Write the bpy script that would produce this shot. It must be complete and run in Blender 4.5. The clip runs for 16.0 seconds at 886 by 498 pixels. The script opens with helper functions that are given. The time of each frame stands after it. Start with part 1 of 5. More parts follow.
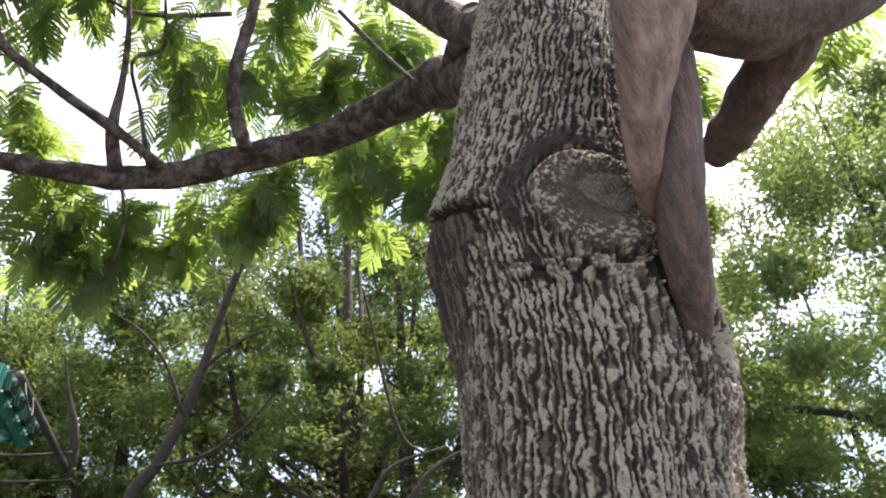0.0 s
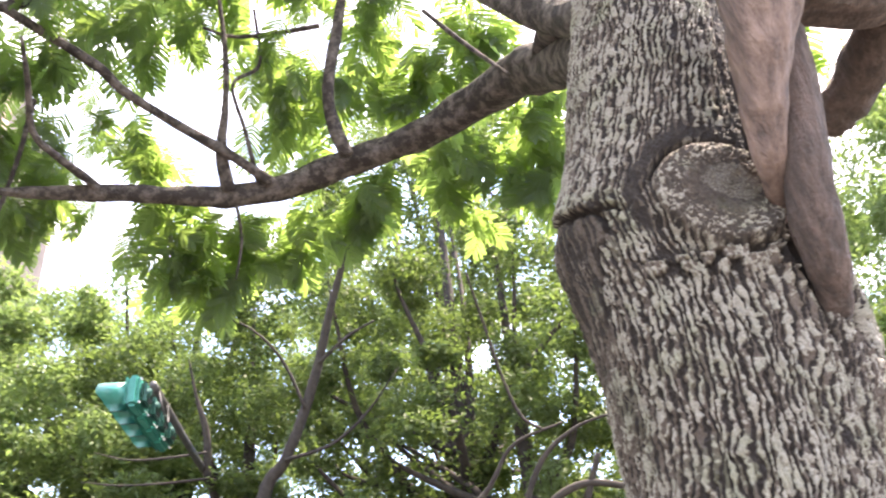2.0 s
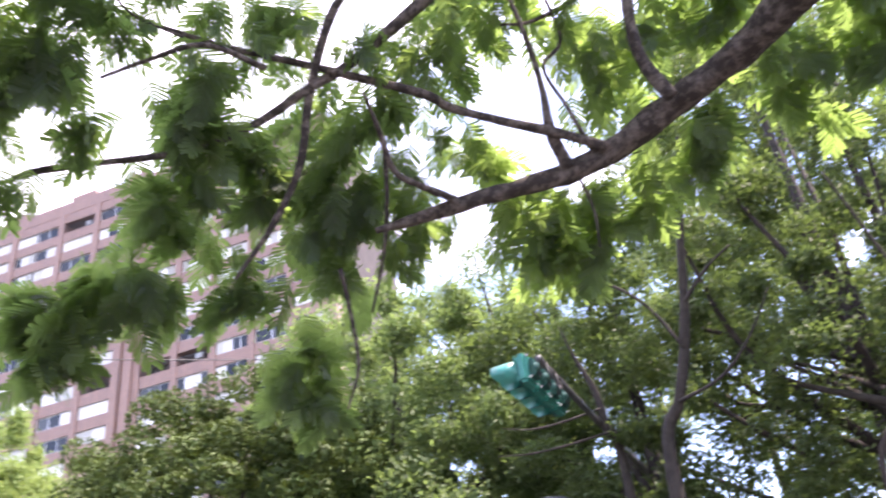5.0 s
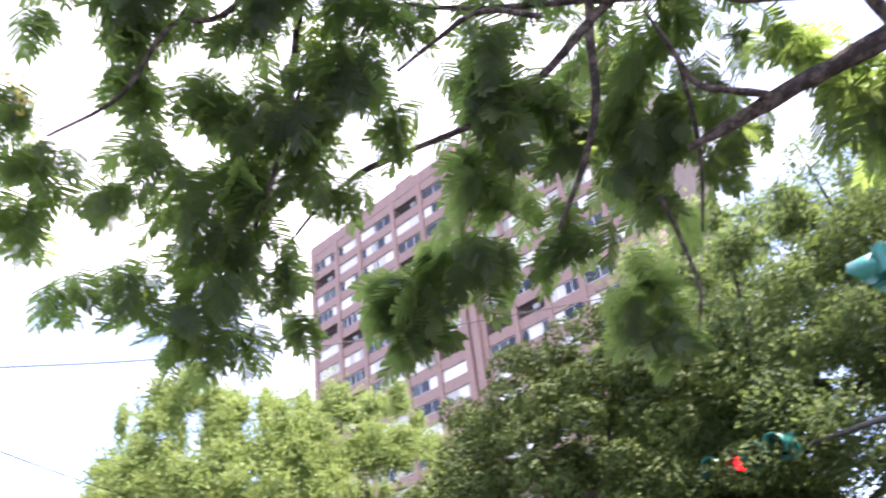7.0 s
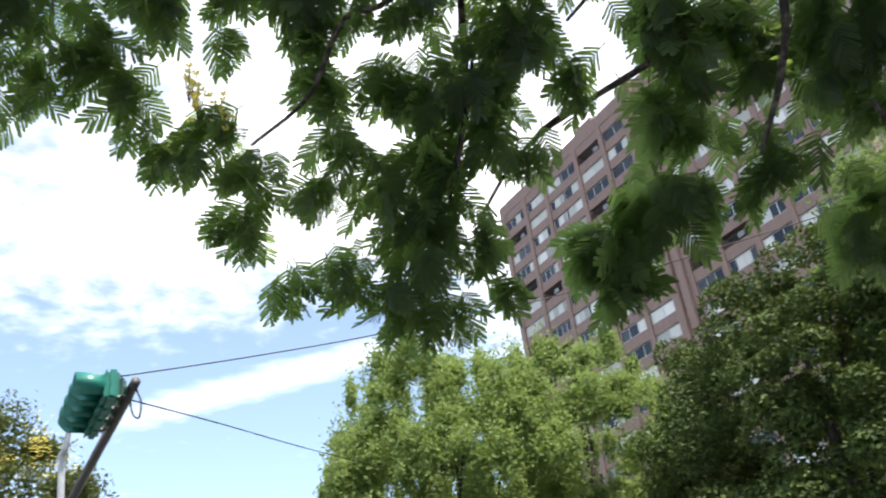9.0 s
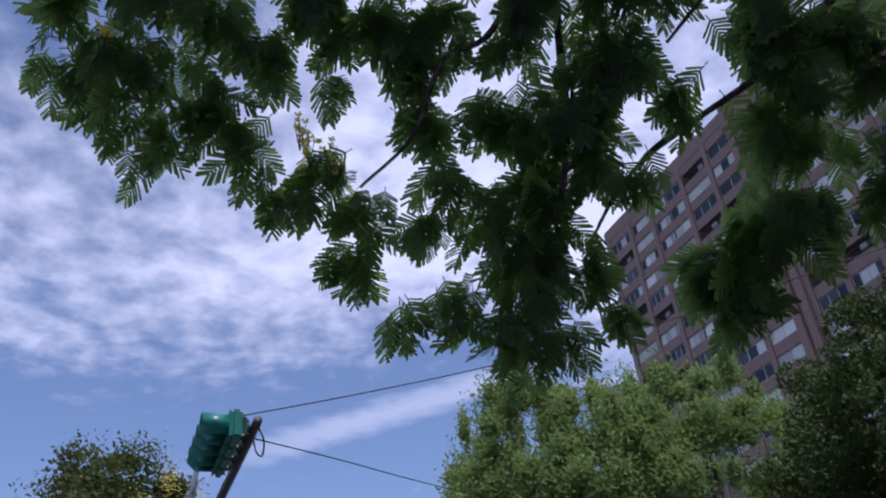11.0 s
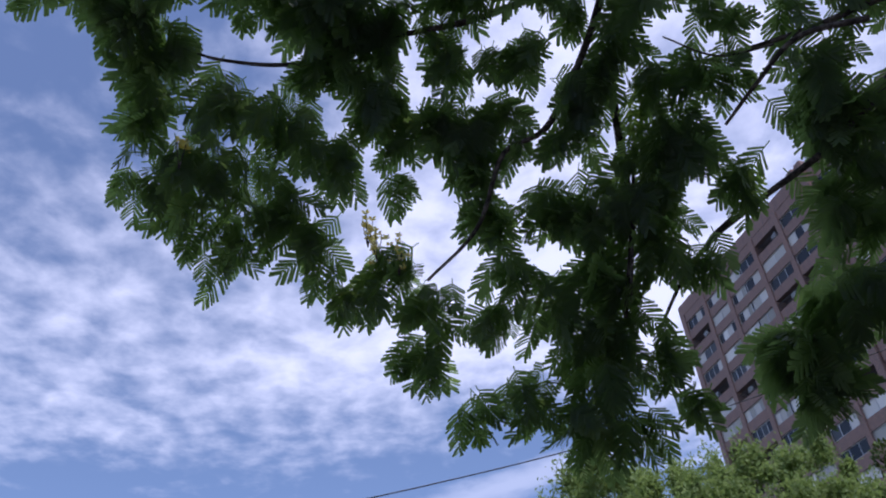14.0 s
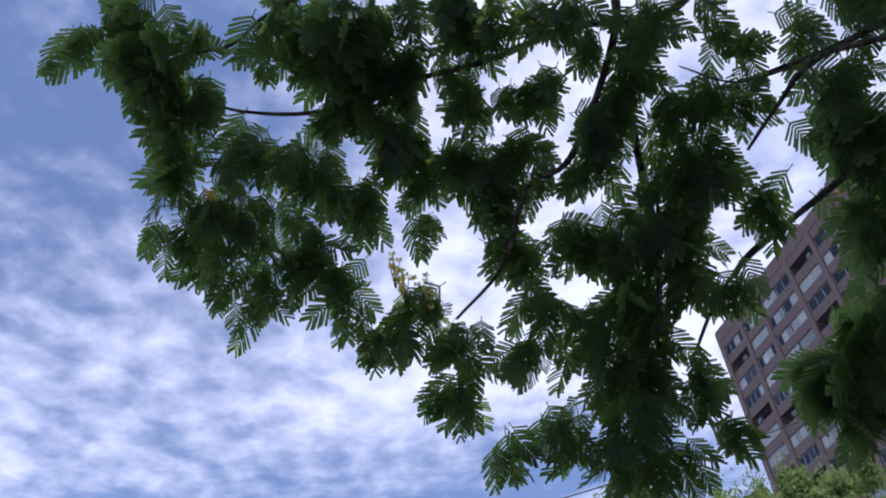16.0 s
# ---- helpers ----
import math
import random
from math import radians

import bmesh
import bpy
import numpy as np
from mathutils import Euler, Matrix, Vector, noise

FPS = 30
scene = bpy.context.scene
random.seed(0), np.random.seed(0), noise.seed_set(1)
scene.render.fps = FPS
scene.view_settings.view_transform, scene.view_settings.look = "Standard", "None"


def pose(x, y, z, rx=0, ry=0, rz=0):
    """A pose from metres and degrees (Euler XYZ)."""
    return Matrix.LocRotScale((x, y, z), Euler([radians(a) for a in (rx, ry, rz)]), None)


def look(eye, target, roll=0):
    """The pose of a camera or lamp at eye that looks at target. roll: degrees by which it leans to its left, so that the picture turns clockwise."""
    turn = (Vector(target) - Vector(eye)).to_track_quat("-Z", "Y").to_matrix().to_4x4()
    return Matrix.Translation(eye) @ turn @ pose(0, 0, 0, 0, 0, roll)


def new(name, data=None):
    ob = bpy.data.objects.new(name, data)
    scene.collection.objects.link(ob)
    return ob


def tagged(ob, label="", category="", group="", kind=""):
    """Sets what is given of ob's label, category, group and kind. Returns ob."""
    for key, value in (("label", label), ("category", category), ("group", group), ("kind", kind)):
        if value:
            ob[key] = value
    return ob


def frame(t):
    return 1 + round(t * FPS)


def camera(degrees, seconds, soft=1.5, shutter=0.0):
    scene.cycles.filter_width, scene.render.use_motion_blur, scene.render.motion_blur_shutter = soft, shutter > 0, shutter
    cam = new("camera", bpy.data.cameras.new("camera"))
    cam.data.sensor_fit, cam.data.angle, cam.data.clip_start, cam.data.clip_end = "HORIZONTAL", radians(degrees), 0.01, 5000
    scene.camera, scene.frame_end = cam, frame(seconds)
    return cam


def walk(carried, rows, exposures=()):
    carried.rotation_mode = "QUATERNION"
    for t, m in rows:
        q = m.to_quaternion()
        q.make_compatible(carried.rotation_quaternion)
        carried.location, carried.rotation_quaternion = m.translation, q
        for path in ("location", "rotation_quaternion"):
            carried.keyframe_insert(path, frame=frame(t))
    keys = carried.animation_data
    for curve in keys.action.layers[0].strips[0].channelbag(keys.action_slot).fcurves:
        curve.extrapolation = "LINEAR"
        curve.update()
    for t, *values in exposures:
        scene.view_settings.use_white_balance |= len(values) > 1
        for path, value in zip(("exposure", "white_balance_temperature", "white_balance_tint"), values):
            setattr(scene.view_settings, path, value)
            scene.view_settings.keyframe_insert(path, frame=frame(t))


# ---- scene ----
import functools
import itertools

# the camera and its walk
cam = camera(55.7, 16.0, soft=2.0, shutter=0.6)
METRES, EYE, TILT, LEAN, TURN = 0.85, 1.6, 35.0, 4.0, 2.8
ROWS = [
    (0.0, 0.0, 0.0, 0.0, 0.0, 0.0, -0.0),
    (0.5, -0.0247, -0.0041, 0.0219, 0.68, -0.53, 1.08),
    (1.0, -0.0551, -0.0339, 0.0496, 2.06, -1.01, 2.66),
    (1.5, -0.0975, -0.1027, 0.0871, 3.92, -1.3, 4.23),
    (2.0, -0.1414, -0.1451, 0.1319, 5.87, -1.53, 5.92),
    (2.5, -0.1857, -0.1962, 0.1853, 8.53, -1.75, 8.35),
    (3.0, -0.226, -0.2557, 0.231, 11.26, -2.46, 10.97),
    (5.5, -0.3632, -0.3822, 0.3581, 33.59, 1.95, 25.32),
    (6.0, -0.3644, -0.4029, 0.3598, 39.98, 3.82, 27.86),
    (6.5, -0.3655, -0.4045, 0.3648, 46.68, 5.73, 30.98),
    (7.0, -0.3684, -0.4033, 0.374, 52.95, 8.13, 33.81),
    (7.5, -0.3573, -0.4075, 0.3837, 58.82, 10.85, 36.14),
    (8.0, -0.354, -0.4128, 0.4012, 63.62, 12.66, 37.69),
    (8.5, -0.3563, -0.4235, 0.417, 67.29, 14.14, 38.42),
    (9.0, -0.3502, -0.4376, 0.4316, 70.86, 15.72, 39.15),
    (11.5, -0.2946, -0.4777, 0.467, 82.25, 26.14, 38.99),
    (12.0, -0.2664, -0.4723, 0.4802, 82.96, 28.36, 38.86),
    (12.5, -0.2452, -0.4723, 0.4775, 84.01, 30.46, 38.88),
    (13.0, -0.2305, -0.463, 0.4819, 85.32, 31.68, 39.1),
    (13.5, -0.2184, -0.4613, 0.4804, 86.51, 32.82, 39.2),
    (14.0, -0.2084, -0.4527, 0.4803, 87.48, 33.88, 39.15),
    (14.5, -0.1941, -0.443, 0.4786, 88.7, 34.94, 39.26),
    (15.0, -0.1781, -0.4386, 0.4736, 89.89, 36.43, 39.58),
    (15.5, -0.1677, -0.4344, 0.468, 91.06, 37.93, 39.87),
    (16.0, -0.1636, -0.4286, 0.4624, 91.63, 38.94, 40.02),
]
EXPOSURES = [(0.0, 1.98, 7600, 20), (0.5, 2.46, 7600, 20), (1.5, 2.84, 7650, 20), (2.0, 2.98, 7600, 20), (3.0, 2.84, 7500, 21), (5.5, 2.32, 6700, 32), (7.0, 2.22, 6650, 32), (8.0, 1.68, 6700, 27), (8.5, 1.35, 6750, 20), (9.0, 1.12, 6900, 10), (10.2, 0.03, 5950, 18), (11.5, -0.40, 5600, 26), (13.5, -0.26, 5650, 24), (16.0, -0.08, 5650, 22)]
walk(cam, [(t, pose(0, 0, EYE, TILT, LEAN, TURN) @ pose(METRES * x, METRES * y, METRES * z, 90 + pitch, roll, yaw)) for t, x, y, z, yaw, pitch, roll in ROWS], EXPOSURES)

# ---------------------------------------------------------------- light
SUN_AZ, SUN_EL = -68.0, 66.0          # degrees to the left of +y, degrees up
sun = new("sun", bpy.data.lights.new("sun", "SUN"))
sun.data.energy, sun.data.angle, sun.data.color = 3.8, radians(0.6), (1.0, 0.95, 0.87)
sun.matrix_world = look((20, 20, 40), (20 - math.cos(radians(SUN_EL)) * -math.sin(radians(SUN_AZ)),
                                       20 - math.cos(radians(SUN_EL)) * math.cos(radians(SUN_AZ)),
                                       40 - math.sin(radians(SUN_EL))))

world = bpy.data.worlds.new("sky")
scene.world = world
world.use_nodes = True
wn, wl = world.node_tree.nodes, world.node_tree.links
wn.clear()
w_out, w_bg = wn.new("ShaderNodeOutputWorld"), wn.new("ShaderNodeBackground")
sky = wn.new("ShaderNodeTexSky")
sky.sky_type, sky.sun_disc = "NISHITA", False
sky.sun_elevation, sky.sun_rotation = radians(SUN_EL), radians(-SUN_AZ)
sky.air_density, sky.dust_density, sky.ozone_density = 1.0, 0.25, 2.0
geo = wn.new("ShaderNodeTexCoord")
sep = wn.new("ShaderNodeSeparateXYZ")
wl.new(geo.outputs["Generated"], sep.inputs[0])


def wmath(op, a, b=None):
    n = wn.new("ShaderNodeMath")
    n.operation = op
    for i, v in enumerate((a, b)):
        if v is None:
            continue
        if isinstance(v, (int, float)):
            n.inputs[i].default_value = v
        else:
            wl.new(v, n.inputs[i])
    return n.outputs[0]


# clouds lie on a high flat layer, so they crowd together towards the horizon
high = wmath("MAXIMUM", sep.outputs[2], 0.06)
flat = wn.new("ShaderNodeCombineXYZ")
wl.new(wmath("ADD", wmath("DIVIDE", sep.outputs[0], high), -7.4), flat.inputs[0])
wl.new(wmath("ADD", wmath("DIVIDE", sep.outputs[1], high), 5.9), flat.inputs[1])


def wnoise(scale, detail, rough, distort):
    n = wn.new("ShaderNodeTexNoise")
    n.inputs["Scale"].default_value, n.inputs["Detail"].default_value = scale, detail
    n.inputs["Roughness"].default_value, n.inputs["Distortion"].default_value = rough, distort
    wl.new(flat.outputs[0], n.inputs["Vector"])
    return n.outputs["Fac"]


def along(axis):
    n = wn.new("ShaderNodeVectorMath")
    n.operation = "DOT_PRODUCT"
    wl.new(geo.outputs["Generated"], n.inputs[0])
    n.inputs[1].default_value = axis
    return n.outputs["Value"]


def fade(value, at_zero, at_one, top):
    n = wn.new("ShaderNodeMapRange")
    n.interpolation_type = "SMOOTHSTEP"
    n.inputs[1].default_value, n.inputs[2].default_value = at_zero, at_one
    n.inputs[3].default_value, n.inputs[4].default_value = 0.0, top
    wl.new(value, n.inputs[0])
    return n.outputs[0]


veil = wnoise(0.95, 3, 0.5, 0.3)
puffs = wnoise(11.0, 5, 0.52, 0.15)
low = wn.new("ShaderNodeMapRange")
low.interpolation_type = "SMOOTHSTEP"
low.inputs[1].default_value, low.inputs[2].default_value = 0.27, 0.62
low.inputs[3].default_value, low.inputs[4].default_value = 0.29, 0.0
wl.new(sep.outputs[2], low.inputs[0])
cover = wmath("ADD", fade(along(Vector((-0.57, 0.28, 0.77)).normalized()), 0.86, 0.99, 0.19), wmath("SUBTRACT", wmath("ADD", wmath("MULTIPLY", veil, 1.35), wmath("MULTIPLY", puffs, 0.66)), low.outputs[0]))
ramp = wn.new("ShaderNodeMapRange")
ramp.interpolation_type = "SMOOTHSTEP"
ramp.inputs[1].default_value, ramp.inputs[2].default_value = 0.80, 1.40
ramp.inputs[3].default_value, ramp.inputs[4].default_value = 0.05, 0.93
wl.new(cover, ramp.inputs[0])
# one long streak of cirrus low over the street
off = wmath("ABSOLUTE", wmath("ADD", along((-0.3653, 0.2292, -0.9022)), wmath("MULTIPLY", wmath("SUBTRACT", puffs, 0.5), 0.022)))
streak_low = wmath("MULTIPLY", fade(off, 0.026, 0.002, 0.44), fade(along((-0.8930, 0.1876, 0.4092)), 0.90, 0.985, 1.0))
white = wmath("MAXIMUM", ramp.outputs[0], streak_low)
mix = wn.new("ShaderNodeMix")
mix.data_type = "RGBA"
wl.new(white, mix.inputs[0])
wl.new(sky.outputs[0], mix.inputs[6])
mix.inputs[7].default_value = (7.35, 7.55, 8.45, 1)
wl.new(mix.outputs[2], w_bg.inputs[0])
w_bg.inputs[1].default_value = 0.15
wl.new(w_bg.outputs[0], w_out.inputs[0])


# ---------------------------------------------------------------- materials
def material(name, rough=0.7):
    m = bpy.data.materials.new(name)
    m.use_nodes = True
    b = m.node_tree.nodes["Principled BSDF"]
    b.inputs["Roughness"].default_value = rough
    return m, m.node_tree.nodes, m.node_tree.links, b


def noise_node(n, l, scale, detail=4, rough=0.6, vec=None, coords="Object"):
    t = n.new("ShaderNodeTexNoise")
    t.inputs["Scale"].default_value, t.inputs["Detail"].default_value, t.inputs["Roughness"].default_value = scale, detail, rough
    if vec is None:
        vec = n.new("ShaderNodeTexCoord").outputs[coords]
    l.new(vec, t.inputs["Vector"])
    return t.outputs["Fac"]


def ramp_node(n, l, fac, stops):
    r = n.new("ShaderNodeValToRGB")
    e = r.color_ramp.elements
    e[0].position, e[0].color = stops[0][0], (*stops[0][1], 1)
    e[1].position, e[1].color = stops[-1][0], (*stops[-1][1], 1)
    for p, c in stops[1:-1]:
        s = e.new(p)
        s.color = (*c, 1)
    l.new(fac, r.inputs[0])
    return r.outputs[0]


def mix_node(n, l, fac, a, b, mode="MIX"):
    m = n.new("ShaderNodeMix")
    m.data_type, m.blend_type = "RGBA", mode
    for sock, v in ((m.inputs[0], fac), (m.inputs[6], a), (m.inputs[7], b)):
        if isinstance(v, (int, float)):
            sock.default_value = v
        elif isinstance(v, tuple):
            sock.default_value = (*v, 1)
        else:
            l.new(v, sock)
    return m.outputs[2]


def bump_node(n, l, b, height, strength, distance):
    k = n.new("ShaderNodeBump")
    k.inputs["Strength"].default_value, k.inputs["Distance"].default_value = strength, distance
    l.new(height, k.inputs["Height"])
    l.new(k.outputs[0], b.inputs["Normal"])


def leaf_material(name, dark, mid, bright, glow, through_share=0.4, gloss=0.45, per_object=False):
    """Leaves: the upper side's colour varies leaf by leaf; part of the light comes through, yellower."""
    m, n, l, b = material(name, gloss)
    if per_object:
        pick = n.new("ShaderNodeObjectInfo").outputs["Random"]
    else:
        pick = n.new("ShaderNodeNewGeometry").outputs["Random Per Island"]
    colour = ramp_node(n, l, pick, [(0.0, dark), (0.55, mid), (1.0, bright)])
    broad = noise_node(n, l, 0.9, 2)
    if not per_object:
        colour = mix_node(n, l, ramp_node(n, l, broad, [(0.35, (0, 0, 0)), (0.7, (0.6, 0.6, 0.6))]), colour, bright)
    l.new(colour, b.inputs["Base Color"])
    b.inputs["Specular IOR Level"].default_value = 0.2
    t = n.new("ShaderNodeBsdfTranslucent")
    l.new(mix_node(n, l, 0.75, colour, glow), t.inputs["Color"])
    s = n.new("ShaderNodeMixShader")
    s.inputs[0].default_value = through_share
    l.new(b.outputs[0], s.inputs[1])
    l.new(t.outputs[0], s.inputs[2])
    l.new(s.outputs[0], n["Material Output"].inputs["Surface"])
    return m


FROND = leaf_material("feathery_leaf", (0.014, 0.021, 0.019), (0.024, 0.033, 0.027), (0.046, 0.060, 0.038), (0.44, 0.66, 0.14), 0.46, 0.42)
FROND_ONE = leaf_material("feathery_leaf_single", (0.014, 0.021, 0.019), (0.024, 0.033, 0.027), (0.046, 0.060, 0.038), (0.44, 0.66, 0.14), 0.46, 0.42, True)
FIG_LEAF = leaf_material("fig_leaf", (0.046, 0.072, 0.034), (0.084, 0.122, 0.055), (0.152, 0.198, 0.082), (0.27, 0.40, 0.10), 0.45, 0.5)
# fig leaf again, darkened: the shade of thick crowns is put into the colour
SHADED_LEAF = leaf_material("shaded_fig_leaf", (0.021, 0.036, 0.016), (0.042, 0.065, 0.026), (0.084, 0.114, 0.044), (0.20, 0.30, 0.06), 0.40, 0.5)
# darker still: carries the deep shade its fig trees stand in
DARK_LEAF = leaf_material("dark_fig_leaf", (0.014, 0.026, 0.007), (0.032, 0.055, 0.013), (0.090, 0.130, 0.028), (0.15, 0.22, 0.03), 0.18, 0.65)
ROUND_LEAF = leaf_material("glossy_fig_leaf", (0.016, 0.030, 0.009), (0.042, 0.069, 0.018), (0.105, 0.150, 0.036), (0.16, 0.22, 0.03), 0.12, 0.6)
LIME_LEAF = leaf_material("lime_leaf", (0.098, 0.152, 0.046), (0.165, 0.228, 0.070), (0.260, 0.330, 0.110), (0.36, 0.48, 0.12), 0.42, 0.5)
OLIVE_LEAF = leaf_material("olive_leaf", (0.030, 0.044, 0.016), (0.052, 0.070, 0.022), (0.090, 0.108, 0.032), (0.18, 0.22, 0.03), 0.30, 0.5)

PETAL, n, l, b = material("yellow_petal", 0.6)
petal = ramp_node(n, l, n.new("ShaderNodeNewGeometry").outputs["Random Per Island"], [(0, (0.92, 0.74, 0.10)), (1, (0.97, 0.88, 0.32))])
l.new(petal, b.inputs["Base Color"])
t = n.new("ShaderNodeBsdfTranslucent")
l.new(petal, t.inputs["Color"])
s = n.new("ShaderNodeMixShader")
s.inputs[0].default_value = 0.5
l.new(b.outputs[0], s.inputs[1])
l.new(t.outputs[0], s.inputs[2])
l.new(s.outputs[0], n["Material Output"].inputs["Surface"])

# trunk bark by relief: pale lichen-grey plates over brown furrows, darkened further for groove shade
BARK, n, l, b = material("furrowed_bark", 0.92)
rel = n.new("ShaderNodeAttribute")
rel.attribute_name = "relief"
lichen = n.new("ShaderNodeAttribute")
lichen.attribute_name = "lichen"
grain = noise_node(n, l, 55, 6, 0.7)
fleck = noise_node(n, l, 160, 4, 0.65)
stain = noise_node(n, l, 4.0, 4, 0.6)
moss = noise_node(n, l, 7.0, 4, 0.6)
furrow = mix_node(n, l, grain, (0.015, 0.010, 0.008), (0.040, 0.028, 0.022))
plate = mix_node(n, l, ramp_node(n, l, stain, [(0.38, (0, 0, 0)), (0.68, (1, 1, 1))]), (0.155, 0.116, 0.088), (0.098, 0.070, 0.053))
plate = mix_node(n, l, ramp_node(n, l, grain, [(0.35, (0, 0, 0)), (0.75, (0.7, 0.7, 0.7))]), plate, (0.095, 0.072, 0.060))
plate = mix_node(n, l, ramp_node(n, l, moss, [(0.54, (0, 0, 0)), (0.70, (0.55, 0.55, 0.55))]), plate, (0.125, 0.130, 0.080))
crust = mix_node(n, l, ramp_node(n, l, fleck, [(0.35, (0, 0, 0)), (0.70, (1, 1, 1))]), (0.245, 0.208, 0.166), (0.420, 0.376, 0.312))
crust = mix_node(n, l, ramp_node(n, l, moss, [(0.48, (0, 0, 0)), (0.66, (0.65, 0.65, 0.65))]), crust, (0.27, 0.262, 0.178))
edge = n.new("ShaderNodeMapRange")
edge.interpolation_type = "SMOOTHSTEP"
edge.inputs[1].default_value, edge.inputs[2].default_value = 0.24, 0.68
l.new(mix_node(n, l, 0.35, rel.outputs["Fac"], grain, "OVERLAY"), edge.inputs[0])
worn = n.new("ShaderNodeMapRange")
worn.interpolation_type = "SMOOTHSTEP"
worn.inputs[1].default_value, worn.inputs[2].default_value = 0.28, 0.66
l.new(mix_node(n, l, 0.55, lichen.outputs["Fac"], fleck, "OVERLAY"), worn.inputs[0])
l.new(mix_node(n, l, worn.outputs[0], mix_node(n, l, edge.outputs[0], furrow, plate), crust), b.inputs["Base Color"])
bump_node(n, l, b, mix_node(n, l, 0.5, grain, noise_node(n, l, 130, 4, 0.7)), 1.0, 0.02)

SMOOTH_BARK, n, l, b = material("smooth_bark", 0.85)
fine, wide = noise_node(n, l, 60, 5, 0.7), noise_node(n, l, 5, 4, 0.6)
tint = mix_node(n, l, ramp_node(n, l, wide, [(0.35, (0, 0, 0)), (0.7, (1, 1, 1))]), (0.165, 0.104, 0.080), (0.078, 0.052, 0.042))
l.new(mix_node(n, l, ramp_node(n, l, fine, [(0.4, (0, 0, 0)), (0.8, (0.8, 0.8, 0.8))]), tint, (0.145, 0.105, 0.085)), b.inputs["Base Color"])
stretch = n.new("ShaderNodeMapping")
stretch.inputs["Scale"].default_value = (1, 1, 0.12)
l.new(n.new("ShaderNodeTexCoord").outputs["Object"], stretch.inputs[0])
streaks = noise_node(n, l, 26, 6, 0.7, stretch.outputs[0])
l.new(mix_node(n, l, ramp_node(n, l, streaks, [(0.40, (0.75, 0.75, 0.75)), (0.60, (0, 0, 0))]), mix_node(n, l, ramp_node(n, l, fine, [(0.4, (0, 0, 0)), (0.8, (0.8, 0.8, 0.8))]), tint, (0.145, 0.105, 0.085)), (0.040, 0.027, 0.022)), b.inputs["Base Color"])
bump_node(n, l, b, mix_node(n, l, 0.3, streaks, fine), 1.0, 0.05)

WOOD, n, l, b = material("bare_healed_wood", 0.8)
grain_map = n.new("ShaderNodeMapping")
grain_map.inputs["Scale"].default_value = (1, 1, 0.10)
l.new(n.new("ShaderNodeTexCoord").outputs["Object"], grain_map.inputs[0])
streaks = noise_node(n, l, 22, 6, 0.7, grain_map.outputs[0])
l.new(ramp_node(n, l, streaks, [(0.32, (0.060, 0.040, 0.033)), (0.46, (0.155, 0.098, 0.077)), (0.66, (0.265, 0.175, 0.140))]), b.inputs["Base Color"])
bump_node(n, l, b, streaks, 0.9, 0.03)

LIMB_BARK, n, l, b = material("limb_bark", 0.9)
fine, wide = noise_node(n, l, 38, 6, 0.7), noise_node(n, l, 11, 5, 0.65)
tint = mix_node(n, l, ramp_node(n, l, wide, [(0.44, (0, 0, 0)), (0.60, (1, 1, 1))]), (0.030, 0.021, 0.017), (0.155, 0.124, 0.105))
l.new(mix_node(n, l, ramp_node(n, l, fine, [(0.45, (0, 0, 0)), (0.75, (0.8, 0.8, 0.8))]), tint, (0.036, 0.025, 0.020)), b.inputs["Base Color"])
bump_node(n, l, b, mix_node(n, l, 0.5, fine, noise_node(n, l, 14, 5, 0.7)), 1.0, 0.05)

FAR_BARK, n, l, b = material("far_tree_bark", 0.9)
l.new(ramp_node(n, l, noise_node(n, l, 9, 5, 0.65), [(0.3, (0.016, 0.012, 0.010)), (0.7, (0.050, 0.039, 0.031))]), b.inputs["Base Color"])

TILE, n, l, b = material("brown_wall_tile", 0.55)
brick = n.new("ShaderNodeTexBrick")
spot, flat_wall = n.new("ShaderNodeSeparateXYZ"), n.new("ShaderNodeCombineXYZ")
l.new(n.new("ShaderNodeTexCoord").outputs["Object"], spot.inputs[0])
along = n.new("ShaderNodeMath")
l.new(spot.outputs[0], along.inputs[0])
l.new(spot.outputs[1], along.inputs[1])
l.new(along.outputs[0], flat_wall.inputs[0])
l.new(spot.outputs[2], flat_wall.inputs[1])
l.new(flat_wall.outputs[0], brick.inputs["Vector"])
brick.inputs["Scale"].default_value = 1.0
brick.inputs["Brick Width"].default_value, brick.inputs["Row Height"].default_value, brick.inputs["Mortar Size"].default_value = 0.30, 0.12, 0.012
brick.inputs["Color1"].default_value, brick.inputs["Color2"].default_value = (0.345, 0.206, 0.155, 1), (0.282, 0.166, 0.126, 1)
brick.inputs["Mortar"].default_value = (0.17, 0.13, 0.115, 1)
streak = n.new("ShaderNodeMapping")
streak.inputs["Scale"].default_value = (0.9, 0.9, 0.09)
l.new(n.new("ShaderNodeTexCoord").outputs["Object"], streak.inputs[0])
grime = noise_node(n, l, 1.3, 4, 0.6, streak.outputs[0])
l.new(mix_node(n, l, ramp_node(n, l, grime, [(0.4, (0, 0, 0)), (0.75, (0.5, 0.5, 0.5))]), brick.outputs[0], (0.15, 0.105, 0.092)), b.inputs["Base Color"])

